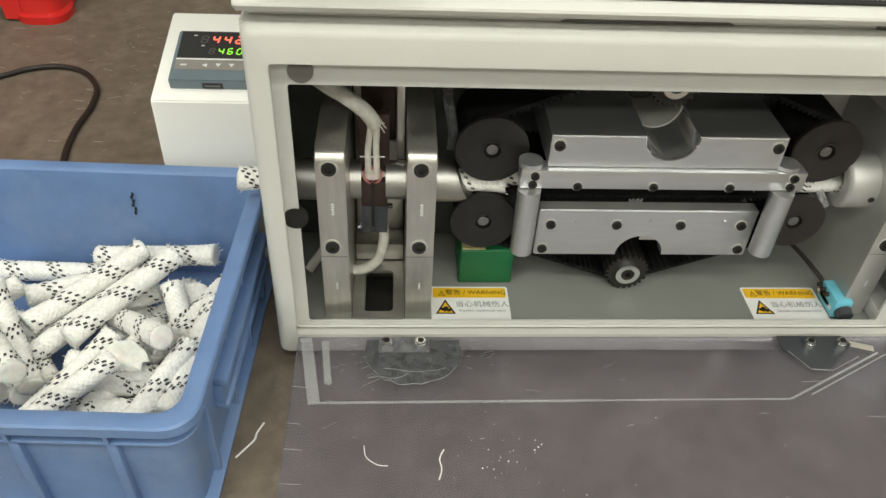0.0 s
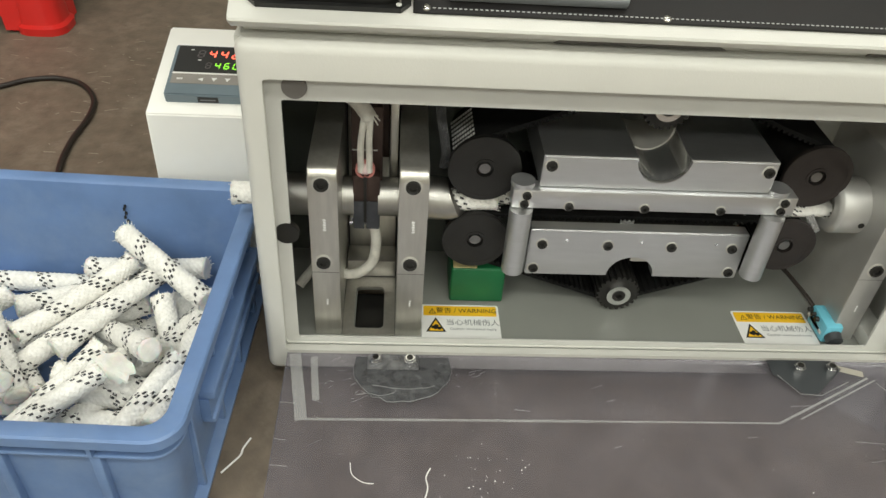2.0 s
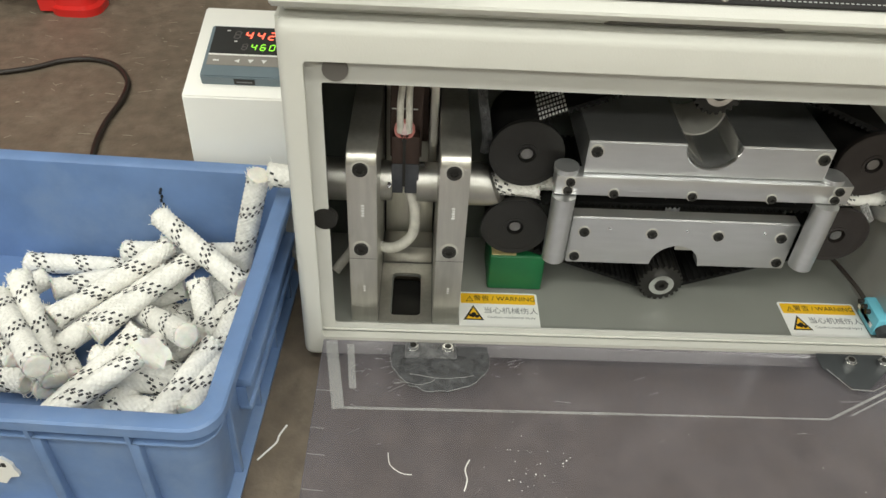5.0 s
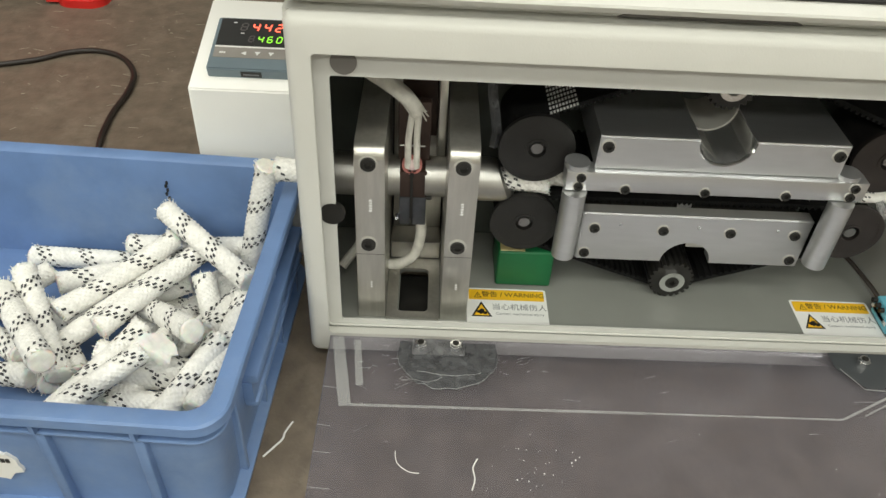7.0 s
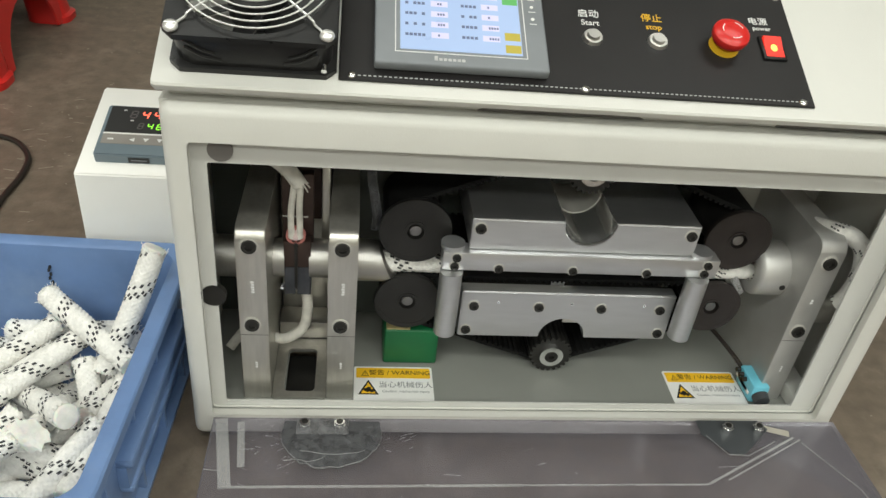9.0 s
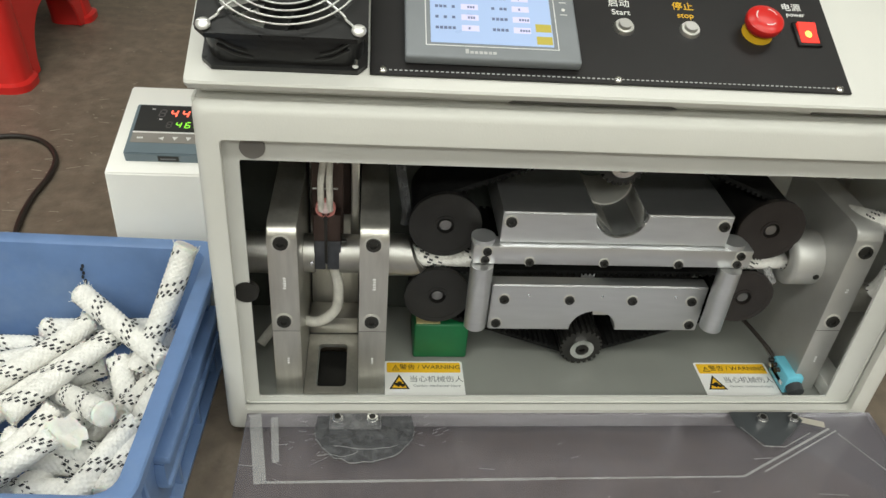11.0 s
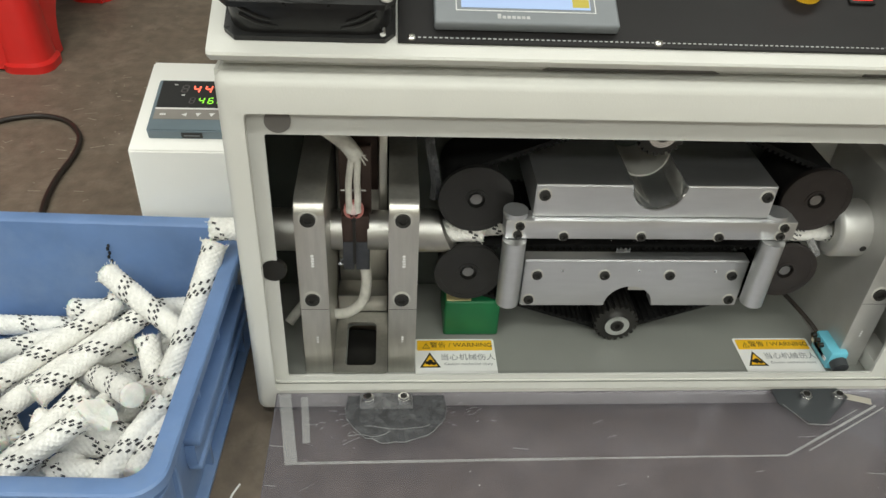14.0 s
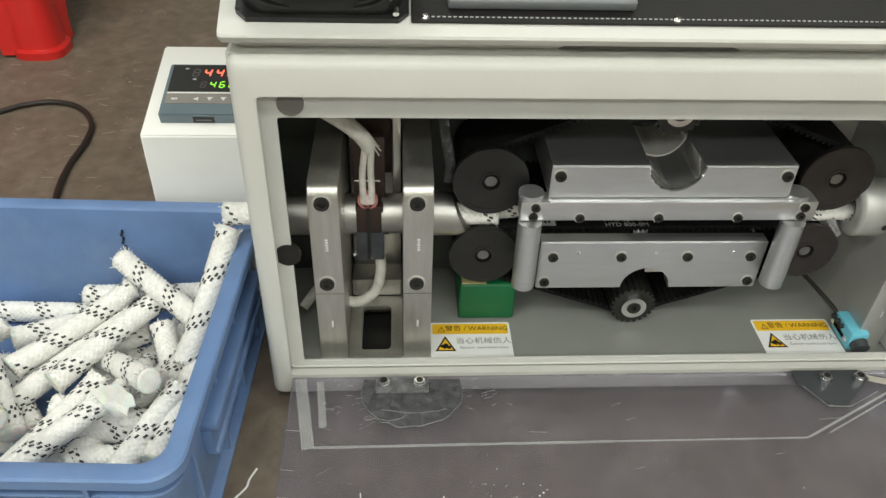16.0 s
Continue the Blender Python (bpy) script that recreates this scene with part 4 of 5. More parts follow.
# pale strips laid on the sheet along an inset outline
for a, b, w in (((0.0230, -0.009), (0.0340, -0.072), 0.0085), ((0.0370, -0.0710), (0.2400, -0.0702), 0.0020), ((0.2410, -0.0702), (0.3780, -0.0700), 0.0012), ((0.3785, -0.0695), (0.4650, -0.0250), 0.0016), ((0.3950, -0.0660), (0.4700, -0.0270), 0.0010), ((0.0375, -0.012), (0.0425, -0.054), 0.0052)):
    bm = bm_new()
    strip(bm, a, b, w, 0.0396)
    part("pale_strip", bm, ACRYLIC_PALE, cover)
bm = bm_new()
rnd = random.Random(11)
for k in range(90):
    side = rnd.choice((0.064, 0.145))
    cx, cy = rnd.gauss(side, 0.012), -0.012 - abs(rnd.gauss(0, 0.017))
    an, ln = rnd.uniform(-0.5, 1.2), rnd.uniform(0.001, 0.007)
    strip(bm, (cx, cy), (cx + ln * math.cos(an), cy + 0.5 * ln * math.sin(an)), rnd.uniform(0.00012, 0.0003), 0.03955)
for k in range(40):
    cx, cy, an, ln = rnd.uniform(0.03, 0.47), rnd.uniform(-0.23, -0.02), rnd.gauss(0, 0.35), rnd.uniform(0.002, 0.022)
    strip(bm, (cx, cy), (cx + ln * math.cos(an), cy + ln * math.sin(an)), rnd.uniform(0.00006, 0.00012), 0.03955)
for yy, x1 in ((-0.056, 0.027), (-0.088, 0.026), (-0.109, 0.029), (-0.135, 0.031)):
    strip(bm, (0.0175, yy), (x1, yy - 0.001), 0.0006, 0.03955)
strip(bm, (0.470, -0.030), (0.495, -0.075), 0.0006, 0.03955)
strip(bm, (0.495, -0.075), (0.500, -0.110), 0.0006, 0.03955)
tagged(part("scratch", bm, SCRATCH, cover), kind="stuff")
bm = bm_new()
rnd = random.Random(21)
edge = [(0.104 + 0.0365 * math.cos(a), -0.0235 - (0.0335 + rnd.uniform(-0.0022, 0.0022)) * math.sin(a) * (0.93 if 0.6 < a < 1.3 else 1.0)) for a in [math.pi * k / 20 for k in range(21)]]
prism(bm, [(0.1390, -0.0115), (0.0690, -0.0115)] + edge[::-1], "z", 0.0397, 0.0402)
part("hinge_leaf", bm, FILM, cover, "scuffed smoky hinge leaf")
bm = bm_new()
for a, b in zip(edge, edge[1:]):
    strip(bm, a, b, rnd.uniform(0.0003, 0.0009), 0.0406)
for x0, x1, d in ((0.082, 0.128, 0.0), (0.074, 0.100, 0.006)):
    pts = [(x0 + (x1 - x0) * k / 8, -0.040 - d - 0.004 * math.sin(math.pi * k / 8) + rnd.uniform(-0.0008, 0.0008)) for k in range(9)]
    for a, b in zip(pts, pts[1:]):
        strip(bm, a, b, 0.0004, 0.0406)
part("glue_line", bm, SCRATCH, cover)
bm = bm_new()
for a, b in (((0.393, -0.024), (0.404, -0.043)), ((0.404, -0.043), (0.420, -0.044)), ((0.420, -0.044), (0.447, -0.030))):
    strip(bm, a, b, 0.0007, 0.0406)
part("glue_line", bm, SCRATCH, cover)
bm = bm_new()
prism(bm, [(0.3900, -0.0080), (0.4420, -0.0080), (0.4470, -0.0170), (0.4180, -0.0420), (0.4070, -0.0420), (0.3900, -0.0230)], "z", 0.0397, 0.0404)
part("hinge_leaf", bm, DARKGREY, cover, "black hinge leaf")
bm = bm_new()
strip(bm, (0.4400, -0.0140), (0.4630, -0.0215), 0.006, 0.0398)
part("tape", bm, material("masking_tape", (0.45, 0.42, 0.36), 0.7), cover)
bm = bm_new()
box(bm, 0.0780, 0.1160, -0.0250, -0.0100, 0.0406, 0.0416, 0.0003, 1)
part("clamp_plate", bm, CLAMP, cover)
for nx in (0.0840, 0.1095, 0.4120, 0.4375):
    bm = bm_new()
    zz = 0.0416 if nx < 0.2 else 0.0404
    cyl(bm, (nx, -0.0184, zz), (nx, -0.0184, zz + 0.0042), 0.0046, seg=6)
    cyl(bm, (nx, -0.0184, zz + 0.0042), (nx, -0.0184, zz + 0.0060), 0.0038, 0.0034, 20)
    nut = part("lock_nut", bm, CHROME, cover)
    bm = bm_new()
    cyl(bm, (nx, -0.0184, zz + 0.0060), (nx, -0.0184, zz + 0.0063), 0.0024, seg=16)
    part("thread_end", bm, BLACK_STEEL, nut)

# castellated nut behind the lower block
bm = bm_new()
prism(bm, [(0.2720 + x, 0.1115 + z) for x, z in ((0, 0), (0.0105, 0), (0.0105, 0.0100), (0.0088, 0.0080), (0.0070, 0.0100), (0.0052, 0.0080), (0.0034, 0.0100), (0.0016, 0.0080), (0, 0.0100))], "y", 0.0614, 0.0628)
part("castle_nut", bm, ALU, machine)


def belt_print(lines, size, along, gap):
    """Printed rows on a belt; the letters lie flat, facing +z of their holder."""
    ob = new("belt_print")
    ob.parent = machine
    tagged(ob, "white print on the belt back")
    for k, text in enumerate(lines):
        if text:
            letters("print_line", text, LABEL_GREY, ob, pose(0, -k * gap, 0.0003), size, thick=0.0001)
        else:
            bm = bm_new()
            for q in range(9):
                box(bm, -along / 2 + q * along / 9, -along / 2 + q * along / 9 + along / 14, -k * gap, -k * gap + size * 0.6, 0.0001, 0.0004)
            part("print_line", bm, CHALK, ob)
    return ob


upper_print = belt_print([""] * 8, 0.0052, 0.021, 0.0060)
lower_print = belt_print(["HTD 800-8M", "HTD 800-8M"], 0.0062, 0.030, 0.0065)
bm = bm_new()
box(bm, -0.0815, -0.0545, -0.0075, 0.0045, 0.0001, 0.0003)
belt_label = part("belt_label", bm, LABEL_GREY, lower_print, "grey printed label on the belt")
bm = bm_new()
for q in range(7):
    box(bm, -0.0775 + q * 0.0029, -0.0755 + q * 0.0029, -0.0045, 0.0010, 0.0003, 0.0005)
part("label_text", bm, BLACKINK, lower_print)


# ---- temperature control box ----
cb = thing("temperature_control_box", "cream metal temperature control box standing beside the machine", "control box")
bm = bm_new()
CBS = math.atan2(0.026, 0.101)
prism(bm, [(0.126, 0.0), (0.126, 0.1640), (0.1275, 0.1652), (0.228, 0.1910), (0.231, 0.190), (0.231, 0.0)], "x", -0.101, -0.006)
bmesh.ops.bevel(bm, geom=[e for e in bm.edges if max(v.co.z for v in e.verts) > 0.15], offset=0.0012, segments=2, affect="EDGES")
part("housing", bm, BOXPAINT, cb)
cm = Matrix.Translation((-0.0880, 0.1385, 0.1682)) @ Matrix.Rotation(CBS, 4, "X")
bm = bm_new()
prism(bm, round_rect(0, 0.072, 0, 0.0600, 0.002, 4), "z", 0.0, 0.0085)
bmesh.ops.bevel(bm, geom=[e for e in bm.edges if e.verts[0].co.z > 0.008 and e.verts[1].co.z > 0.008], offset=0.0010, segments=2, affect="EDGES")
ctl = part("temperature_controller", bm, material("blue_grey_plastic", (0.15, 0.195, 0.225), 0.4, var=0.08), cb, "blue-grey temperature controller with lit digits", m=cm)
bm = bm_new()
box(bm, 0.0030, 0.0690, 0.0258, 0.0580, 0.0086, 0.0090)
part("display_window", bm, BLACKINK, ctl)
bm = bm_new()
box(bm, 0.0030, 0.0690, 0.0240, 0.0254, 0.0086, 0.0092)
part("white_line", bm, WHITE, ctl)
bm = bm_new()
box(bm, 0.0030, 0.0690, 0.0125, 0.0238, 0.0086, 0.0089)
part("key_strip", bm, material("grey_key_strip", (0.26, 0.24, 0.22), 0.45), ctl)
for k, (x, d) in enumerate(((0.0240, 0), (0.0345, 1), (0.045, 2))):
    bm = bm_new()
    y = 0.0155
    if d == 0:
        prism(bm, [(x + 0.004, y), (x + 0.004, y + 0.004), (x, y + 0.002)], "z", 0.0090, 0.0092)
    else:
        prism(bm, [(x, y + 0.004), (x + 0.0045, y + 0.004), (x + 0.0022, y)], "z", 0.0090, 0.0092)
    part("arrow_key", bm, CHALK, ctl)
bm = bm_new()
for k in range(3):
    box(bm, 0.0075 + k * 0.0016, 0.0088 + k * 0.0016, 0.0168, 0.0186, 0.0090, 0.0092)
part("printed_mark", bm, CHALK, ctl)
for x, y in ((0.0130, 0.0525), (0.0205, 0.0400)):
    bm = bm_new()
    box(bm, x, x + 0.0026, y, y + 0.0010, 0.0091, 0.0093)
    part("printed_mark", bm, CHALK, ctl)
bm = bm_new()
box(bm, 0.0260, 0.0420, -0.0006, 0.0010, 0.0012, 0.0062)
slot = part("socket", bm, BLACKINK, ctl)
bm = bm_new()
box(bm, 0.0280, 0.0400, -0.0009, -0.0004, 0.0032, 0.0042)
part("contact", bm, GREYINK, slot)

SEG = {"a": (0, 1, 2), "b": (1, 0.5, 1), "c": (1, 0, 1), "d": (0, 0, 2), "e": (0, 0, 1), "f": (0, 0.5, 1), "g": (0, 0.5, 2)}
LIT = {"4": "fgbc", "2": "abged", "8": "abcdefg", "6": "afgecd", "0": "abcdef"}


def digit(ch, x, y, h, mat):
    """One seven-segment digit, leaning a little."""
    w, t = h * 0.55, h * 0.11
    bm = bm_new()
    for s_ in LIT[ch]:
        fx, fy, kind = SEG[s_]
        lean = 0.12 * fy * h
        if kind == 2:
            box(bm, x + t * 0.7 + lean, x + w - t * 0.7 + lean, y + fy * h - t / 2, y + fy * h + t / 2, 0.0091, 0.0094)
        else:
            x0 = x + fx * w + lean
            prism(bm, [(x0 - t / 2, y + fy * h + t * 0.6), (x0 + t / 2, y + fy * h + t * 0.6), (x0 + t / 2 + 0.06 * h, y + (fy + 0.5) * h - t * 0.6), (x0 - t / 2 + 0.06 * h, y + (fy + 0.5) * h - t * 0.6)], "z", 0.0091, 0.0094)
    part("digit", bm, mat, ctl)


for k, ch in enumerate("8442"):
    digit(ch, 0.0195 + k * 0.0092, 0.0440, 0.0082, LED_OFF if k == 0 else LED_RED)
for k, ch in enumerate("8460"):
    digit(ch, 0.0275 + k * 0.0073, 0.0308, 0.0066, LED_OFF if k == 0 else LED_GREEN)

# ---- crate ----
crate = thing("storage_crate", "blue plastic storage crate with worn rim, half full of cut rope", "crate", pose(-0.197, -0.008, 0, 0, 0, -2.5))
L2, D2, HZ = 0.18, 0.1305, 0.11
corner = lambda g: round_rect(-L2 + g, L2 - g, -D2 + g, D2 - g, 0.020 - min(g, 0.012) * 0.5, 6)


def skin(bm, loops):
    vs = [[bm.verts.new((x, y, z)) for x, y in o] for o, z in loops]
    for a, b in zip(vs, vs[1:]):
        for i in range(len(a)):
            bm.faces.new((a[i], a[(i + 1) % len(a)], b[(i + 1) % len(a)], b[i]))
    bm.faces.new(vs[0]), bm.faces.new(vs[-1])


bm = bm_new()
skin(bm, [(corner(0.013), 0.0), (corner(0.0105), HZ - 0.0235), (corner(0.0050), HZ - 0.0228), (corner(0.0045), HZ - 0.0215), (corner(0.0050), HZ - 0.0202), (corner(0.0118), HZ - 0.0196), (corner(0.0118), HZ - 0.0100), (corner(0.0012), HZ - 0.0095), (corner(0.0), HZ - 0.0085), (corner(0.0), HZ - 0.0015), (corner(0.0012), HZ), (corner(0.0105), HZ), (corner(0.0125), HZ - 0.0015), (corner(0.0150), HZ - 0.016), (corner(0.0165), 0.004)])
part("shell", bm, BLUE, crate)
for k in range(6):
    x = -0.158 + k * 0.057
    for s_ in (-1, 1):
        bm = bm_new()
        box(bm, x - 0.0034, x + 0.0034, s_ * (D2 - 0.0105) - 0.0045, s_ * (D2 - 0.0105) + 0.0045, 0.002, HZ - 0.0230, 0.0014, 2)
        part("rib", bm, BLUE, crate)
        bm = bm_new()
        box(bm, x - 0.0014, x + 0.0014, s_ * (D2 - 0.0070) - 0.0045, s_ * (D2 - 0.0070) + 0.0045, HZ - 0.0195, HZ - 0.0098)
        part("web", bm, BLUE, crate)
for k in range(4):
    y = -0.085 + k * 0.057
    for s_ in (-1, 1):
        bm = bm_new()
        box(bm, s_ * (L2 - 0.0105) - 0.003, s_ * (L2 - 0.0105) + 0.003, y - 0.0022, y + 0.0022, 0.002, HZ - 0.0230, 0.0008, 1)
        part("rib", bm, BLUE, crate)
for s_ in (-1, 1):
    bm = bm_new()
    box(bm, s_ * (L2 - 0.006) - 0.006, s_ * (L2 - 0.006) + 0.006, -0.062, 0.092, 0.066, 0.074, 0.002)
    box(bm, s_ * (L2 - 0.007) - 0.005, s_ * (L2 - 0.007) + 0.005, -0.062, 0.092, 0.042, 0.0475, 0.002)
    box(bm, s_ * (L2 - 0.008) - 0.0035, s_ * (L2 - 0.008) + 0.0035, -0.062, 0.092, 0.0475, 0.066)
    part("grip_ledge", bm, BLUE, crate)
bm = bm_new()
skin(bm, [(corner(0.006), 0.0), (corner(0.005), 0.006), (corner(0.012), 0.008)])
part("foot_rim", bm, BLUE, crate)
bm = bm_new()
for k, (dx, zz) in enumerate(((0, 0.0), (0.001, 0.004), (-0.0005, 0.008), (0.0008, 0.012), (0.0, 0.016), (0.0012, 0.019))):
    box(bm, 0.066 + dx, 0.0675 + dx, D2 - 0.0170, D2 - 0.0152, 0.070 + zz, 0.0725 + zz)
part("pen_mark", bm, BLACKINK, crate)
bm = bm_new()
rnd = random.Random(3)
prism(bm, [(0.034 + 0.013 * math.cos(a) * rnd.uniform(0.75, 1.15), 0.047 + 0.014 * math.sin(a) * rnd.uniform(0.7, 1.15)) for a in [2 * math.pi * k / 22 for k in range(22)]], "y", -D2 + 0.0095, -D2 + 0.0125)
lab = part("torn_label", bm, WHITE, crate, "torn white paper label")
bm = bm_new()
for k in range(4):
    box(bm, 0.030 + 0.003 * k, 0.0322 + 0.003 * k, -D2 + 0.0089, -D2 + 0.0094, 0.050, 0.0535)
part("print", bm, BLACKINK, lab)

# ---- rope pieces ----
RR, RL = 0.0085, 0.100


def braid_mesh(seed, length=RL):
    """A length of braided rope along +x with flat fused ends and a few loose fibres: braid, tracer and ends as meshes."""
    rnd = random.Random(seed)
    nu, nv = 72, int(length / 0.0008)
    bm = bm_new()
    bend = rnd.uniform(-0.02, 0.02)
    squash = rnd.uniform(0.92, 1.0)
    turns = math.pi / 0.0042
    loops = []

    def mid(s):
        return bend * (s - length / 2) ** 2 / length * 4 - bend * length * 0.5

    def girth(s):
        return 1.0 + 0.07 * math.exp(-min(s, length - s) / 0.004) + 0.02 * math.sin(s * 90 + seed)
    for j in range(nv + 1):
        s = length * j / nv
        e = min(s, length - s)
        lp = []
        for i in range(nu):
            a = 2 * math.pi * i / nu
            w = math.sin(6 * a + s * turns) * math.sin(6 * a - s * turns)
            r = RR * (girth(s) - 0.070 + 0.120 * abs(w) ** 0.8) + rnd.uniform(-0.00008, 0.00008)
            lp.append(bm.verts.new((s + (rnd.uniform(-0.0016, 0.0008) if e < 1e-9 else 0), mid(s) + r * math.cos(a), squash * r * math.sin(a))))
        loops.append(lp)
    for a, b in zip(loops, loops[1:]):
        for i in range(nu):
            bm.faces.new((a[i], a[(i + 1) % nu], b[(i + 1) % nu], b[i]))
    for s, sg in ((0.0, -1), (length, 1)):
        for k in range(34):
            a, q = rnd.uniform(0, 6.28), rnd.uniform(0.85, 1.1) * RR
            p = Vector((s - sg * 0.0010, mid(s) + q * math.cos(a), q * math.sin(a)))
            d = Vector((sg * rnd.uniform(0.2, 1.0), math.cos(a) * rnd.uniform(-0.1, 0.9), math.sin(a) * rnd.uniform(-0.1, 0.9))) * rnd.uniform(0.0015, 0.0050)
            tube(bm, [p, p + d * 0.6, p + d + Vector((0, 0, 0.0003))], 0.00026, 4, False)
    me = bpy.data.meshes.new("rope_braid")
    bmesh.ops.recalc_face_normals(bm, faces=bm.faces)
    bm.to_mesh(me)
    bm.free()
    me.materials.append(ROPE)
    me.shade_smooth()
    # fused ends: uneven melted discs just proud of the cut
    melts = []
    for s, sg in ((0.0, -1), (length, 1)):
        bm = bm_new()
        prev, slant = None, rnd.uniform(-0.12, 0.12)
        for f, h in ((0.97, -0.0016), (1.00, 0.0002), (0.94, 0.0012), (0.72, 0.0017), (0.45, 0.0015), (0.2, 0.0019)):
            lp = []
            for i in range(32):
                a = 2 * math.pi * i / 32
                y, z = f * RR * 1.03 * math.cos(a), f * RR * 1.03 * math.sin(a)
                lp.append(bm.verts.new((s + sg * (h + rnd.uniform(-0.0003, 0.0003)) + slant * y, mid(s) + y, squash * z)))
            if prev:
                for i in range(32):
                    bm.faces.new((prev[i], prev[(i + 1) % 32], lp[(i + 1) % 32], lp[i]))
            prev = lp
        bm.faces.new(prev)
        end = bpy.data.meshes.new("rope_end")
        bmesh.ops.recalc_face_normals(bm, faces=bm.faces)
        bm.to_mesh(end)
        bm.free()
        end.materials.append(ROPE_CUT)
        end.shade_smooth()
        melts.append(end)
    # tracer stitches: three rows along a helix
    bm = bm_new()
    pitch, ph = 0.035, rnd.uniform(0, 6.28)
    n = 12
    for row in range(3):
        for k in range(-4, int(length / pitch * n) + 1):
            s0 = k * pitch / n + row * 0.0042
            a0 = ph + 2 * math.pi * (k + 0.5 * (row % 2)) / n
            if s0 > length - 0.003 or s0 < 0.002:
                continue
            q = []
            for ds, da in ((-0.0015, -0.155), (-0.0015, 0.050), (0.0015, 0.155), (0.0015, -0.050)):
                r = RR * (girth(s0 + ds) + 0.038)
                q.append(bm.verts.new((s0 + ds, mid(s0 + ds) + r * math.cos(a0 + da), squash * r * math.sin(a0 + da))))
            bm.faces.new(q)
    me2 = bpy.data.meshes.new("rope_tracer")
    bm.to_mesh(me2)
    bm.free()
    me2.materials.append(TRACER)
    return me, me2, melts


BRAIDS = [braid_mesh(s) for s in (1, 2, 3, 4, 5)]


def rope_piece(k, m, label="cut length of white braided rope with black tracer"):
    ob = new("rope_piece")
    ob.matrix_world = m
    tagged(ob, label, "rope", "cut rope pieces")
    core = new("braid", BRAIDS[k % 5][0])
    core.parent = ob
    tr = new("tracer_yarn", BRAIDS[k % 5][1])
    tr.parent = ob
    for end in BRAIDS[k % 5][2]:
        melt = new("fused_end", end)
        melt.parent = ob
    return ob


def lying(x, y, z, yaw, pitch, roll=0):
    """Pose of a piece whose end is at x, y, z and which points along yaw, rising by pitch."""
    return Matrix.Translation((x, y, z)) @ Matrix.Rotation(radians(yaw), 4, "Z") @ Matrix.Rotation(radians(-pitch), 4, "Y") @ Matrix.Rotation(radians(roll), 4, "X")


def between(a, b, roll=0):
    a, b = Vector(a), Vector(b)
    d = (b - a).normalized()
    a = (a + b) / 2 - d * RL / 2
    return lying(*a, math.degrees(math.atan2(d.y, d.x)), math.degrees(math.asin(d.z)), roll)


PILE = (
    (-0.244, 0.091, 0.018, -3, 0), (-0.059, 0.076, 0.049, 173, -7), (-0.107, -0.063, 0.023, -2, 0), (-0.064, -0.080, 0.042, 81, 5),
    (-0.170, -0.057, 0.032, 129, -12), (-0.155, -0.047, 0.030, 125, -10), (-0.129, -0.067, 0.023, 55, 6), (-0.083, -0.036, 0.042, -7, -9),
    (-0.131, 0.017, 0.022, -25, -5), (-0.101, 0.048, 0.032, -161, -12), (-0.070, 0.049, 0.032, -95, -12), (-0.066, -0.012, 0.043, 71, -7),
    (-0.083, 0.034, 0.052, -70, -23), (-0.177, -0.025, 0.036, 49, 7),
)
PILE_TOP = (
    (-0.199, 0.039, 0.037, 30, -7), (-0.209, 0.051, 0.036, -141, -15), (-0.117, -0.014, 0.046, -120, -5), (-0.103, -0.048, 0.039, 2, -13),
    (-0.058, -0.048, 0.054, -117, -12), (-0.213, 0.025, 0.062, -58, -10), (-0.162, -0.068, 0.071, 129, -8), (-0.180, -0.058, 0.042, 171, -5),
    (-0.193, -0.041, 0.045, 147, -8), (-0.106, -0.058, 0.058, -137, -11), (-0.071, -0.040, 0.074, 133, -26), (-0.146, -0.019, 0.051, 53, 6),
    (-0.181, -0.002, 0.047, 48, 6),
)
PILE_LOW = (
    (-0.158, 0.052, 0.014, -15, 0), (-0.330, -0.060, 0.014, 20, 0), (-0.345, -0.010, 0.014, -12, 0), (-0.245, -0.095, 0.015, 175, 0),
    (-0.300, -0.080, 0.030, 70, 0), (-0.060, 0.020, 0.014, 165, 0), (-0.260, -0.040, 0.034, 160, 0), (-0.055, -0.085, 0.014, 100, 0),
    (-0.085, 0.075, 0.014, -100, 0), (-0.175, -0.085, 0.014, -170, 0),
)
PILE_TORN = ((-0.096, -0.046, 0.055, 91, -28),)
into = crate.matrix_world.inverted()
lengths = []
for k, p in enumerate(PILE + PILE_TOP + PILE_LOW + PILE_TORN):
    m = lying(*p, roll=57 * k)
    # keep both ends clear of the crate's walls and floor
    ends = [into @ (m @ Vector((x, 0, 0))) for x in (0, RL)]
    lim = (L2 - 0.0165 - RR * 1.15, D2 - 0.0165 - RR * 1.15)
    push = Vector((0, 0, max(0, 0.0045 + RR * 1.1 - min(e.z for e in ends))))
    for ax in (0, 1):
        hi, lo = max(e[ax] for e in ends), min(e[ax] for e in ends)
        push[ax] = min(0, lim[ax] - hi) + max(0, -lim[ax] - lo)
    lengths.append(rope_piece(k, Matrix.Translation(crate.matrix_world.to_3x3() @ push) @ m))

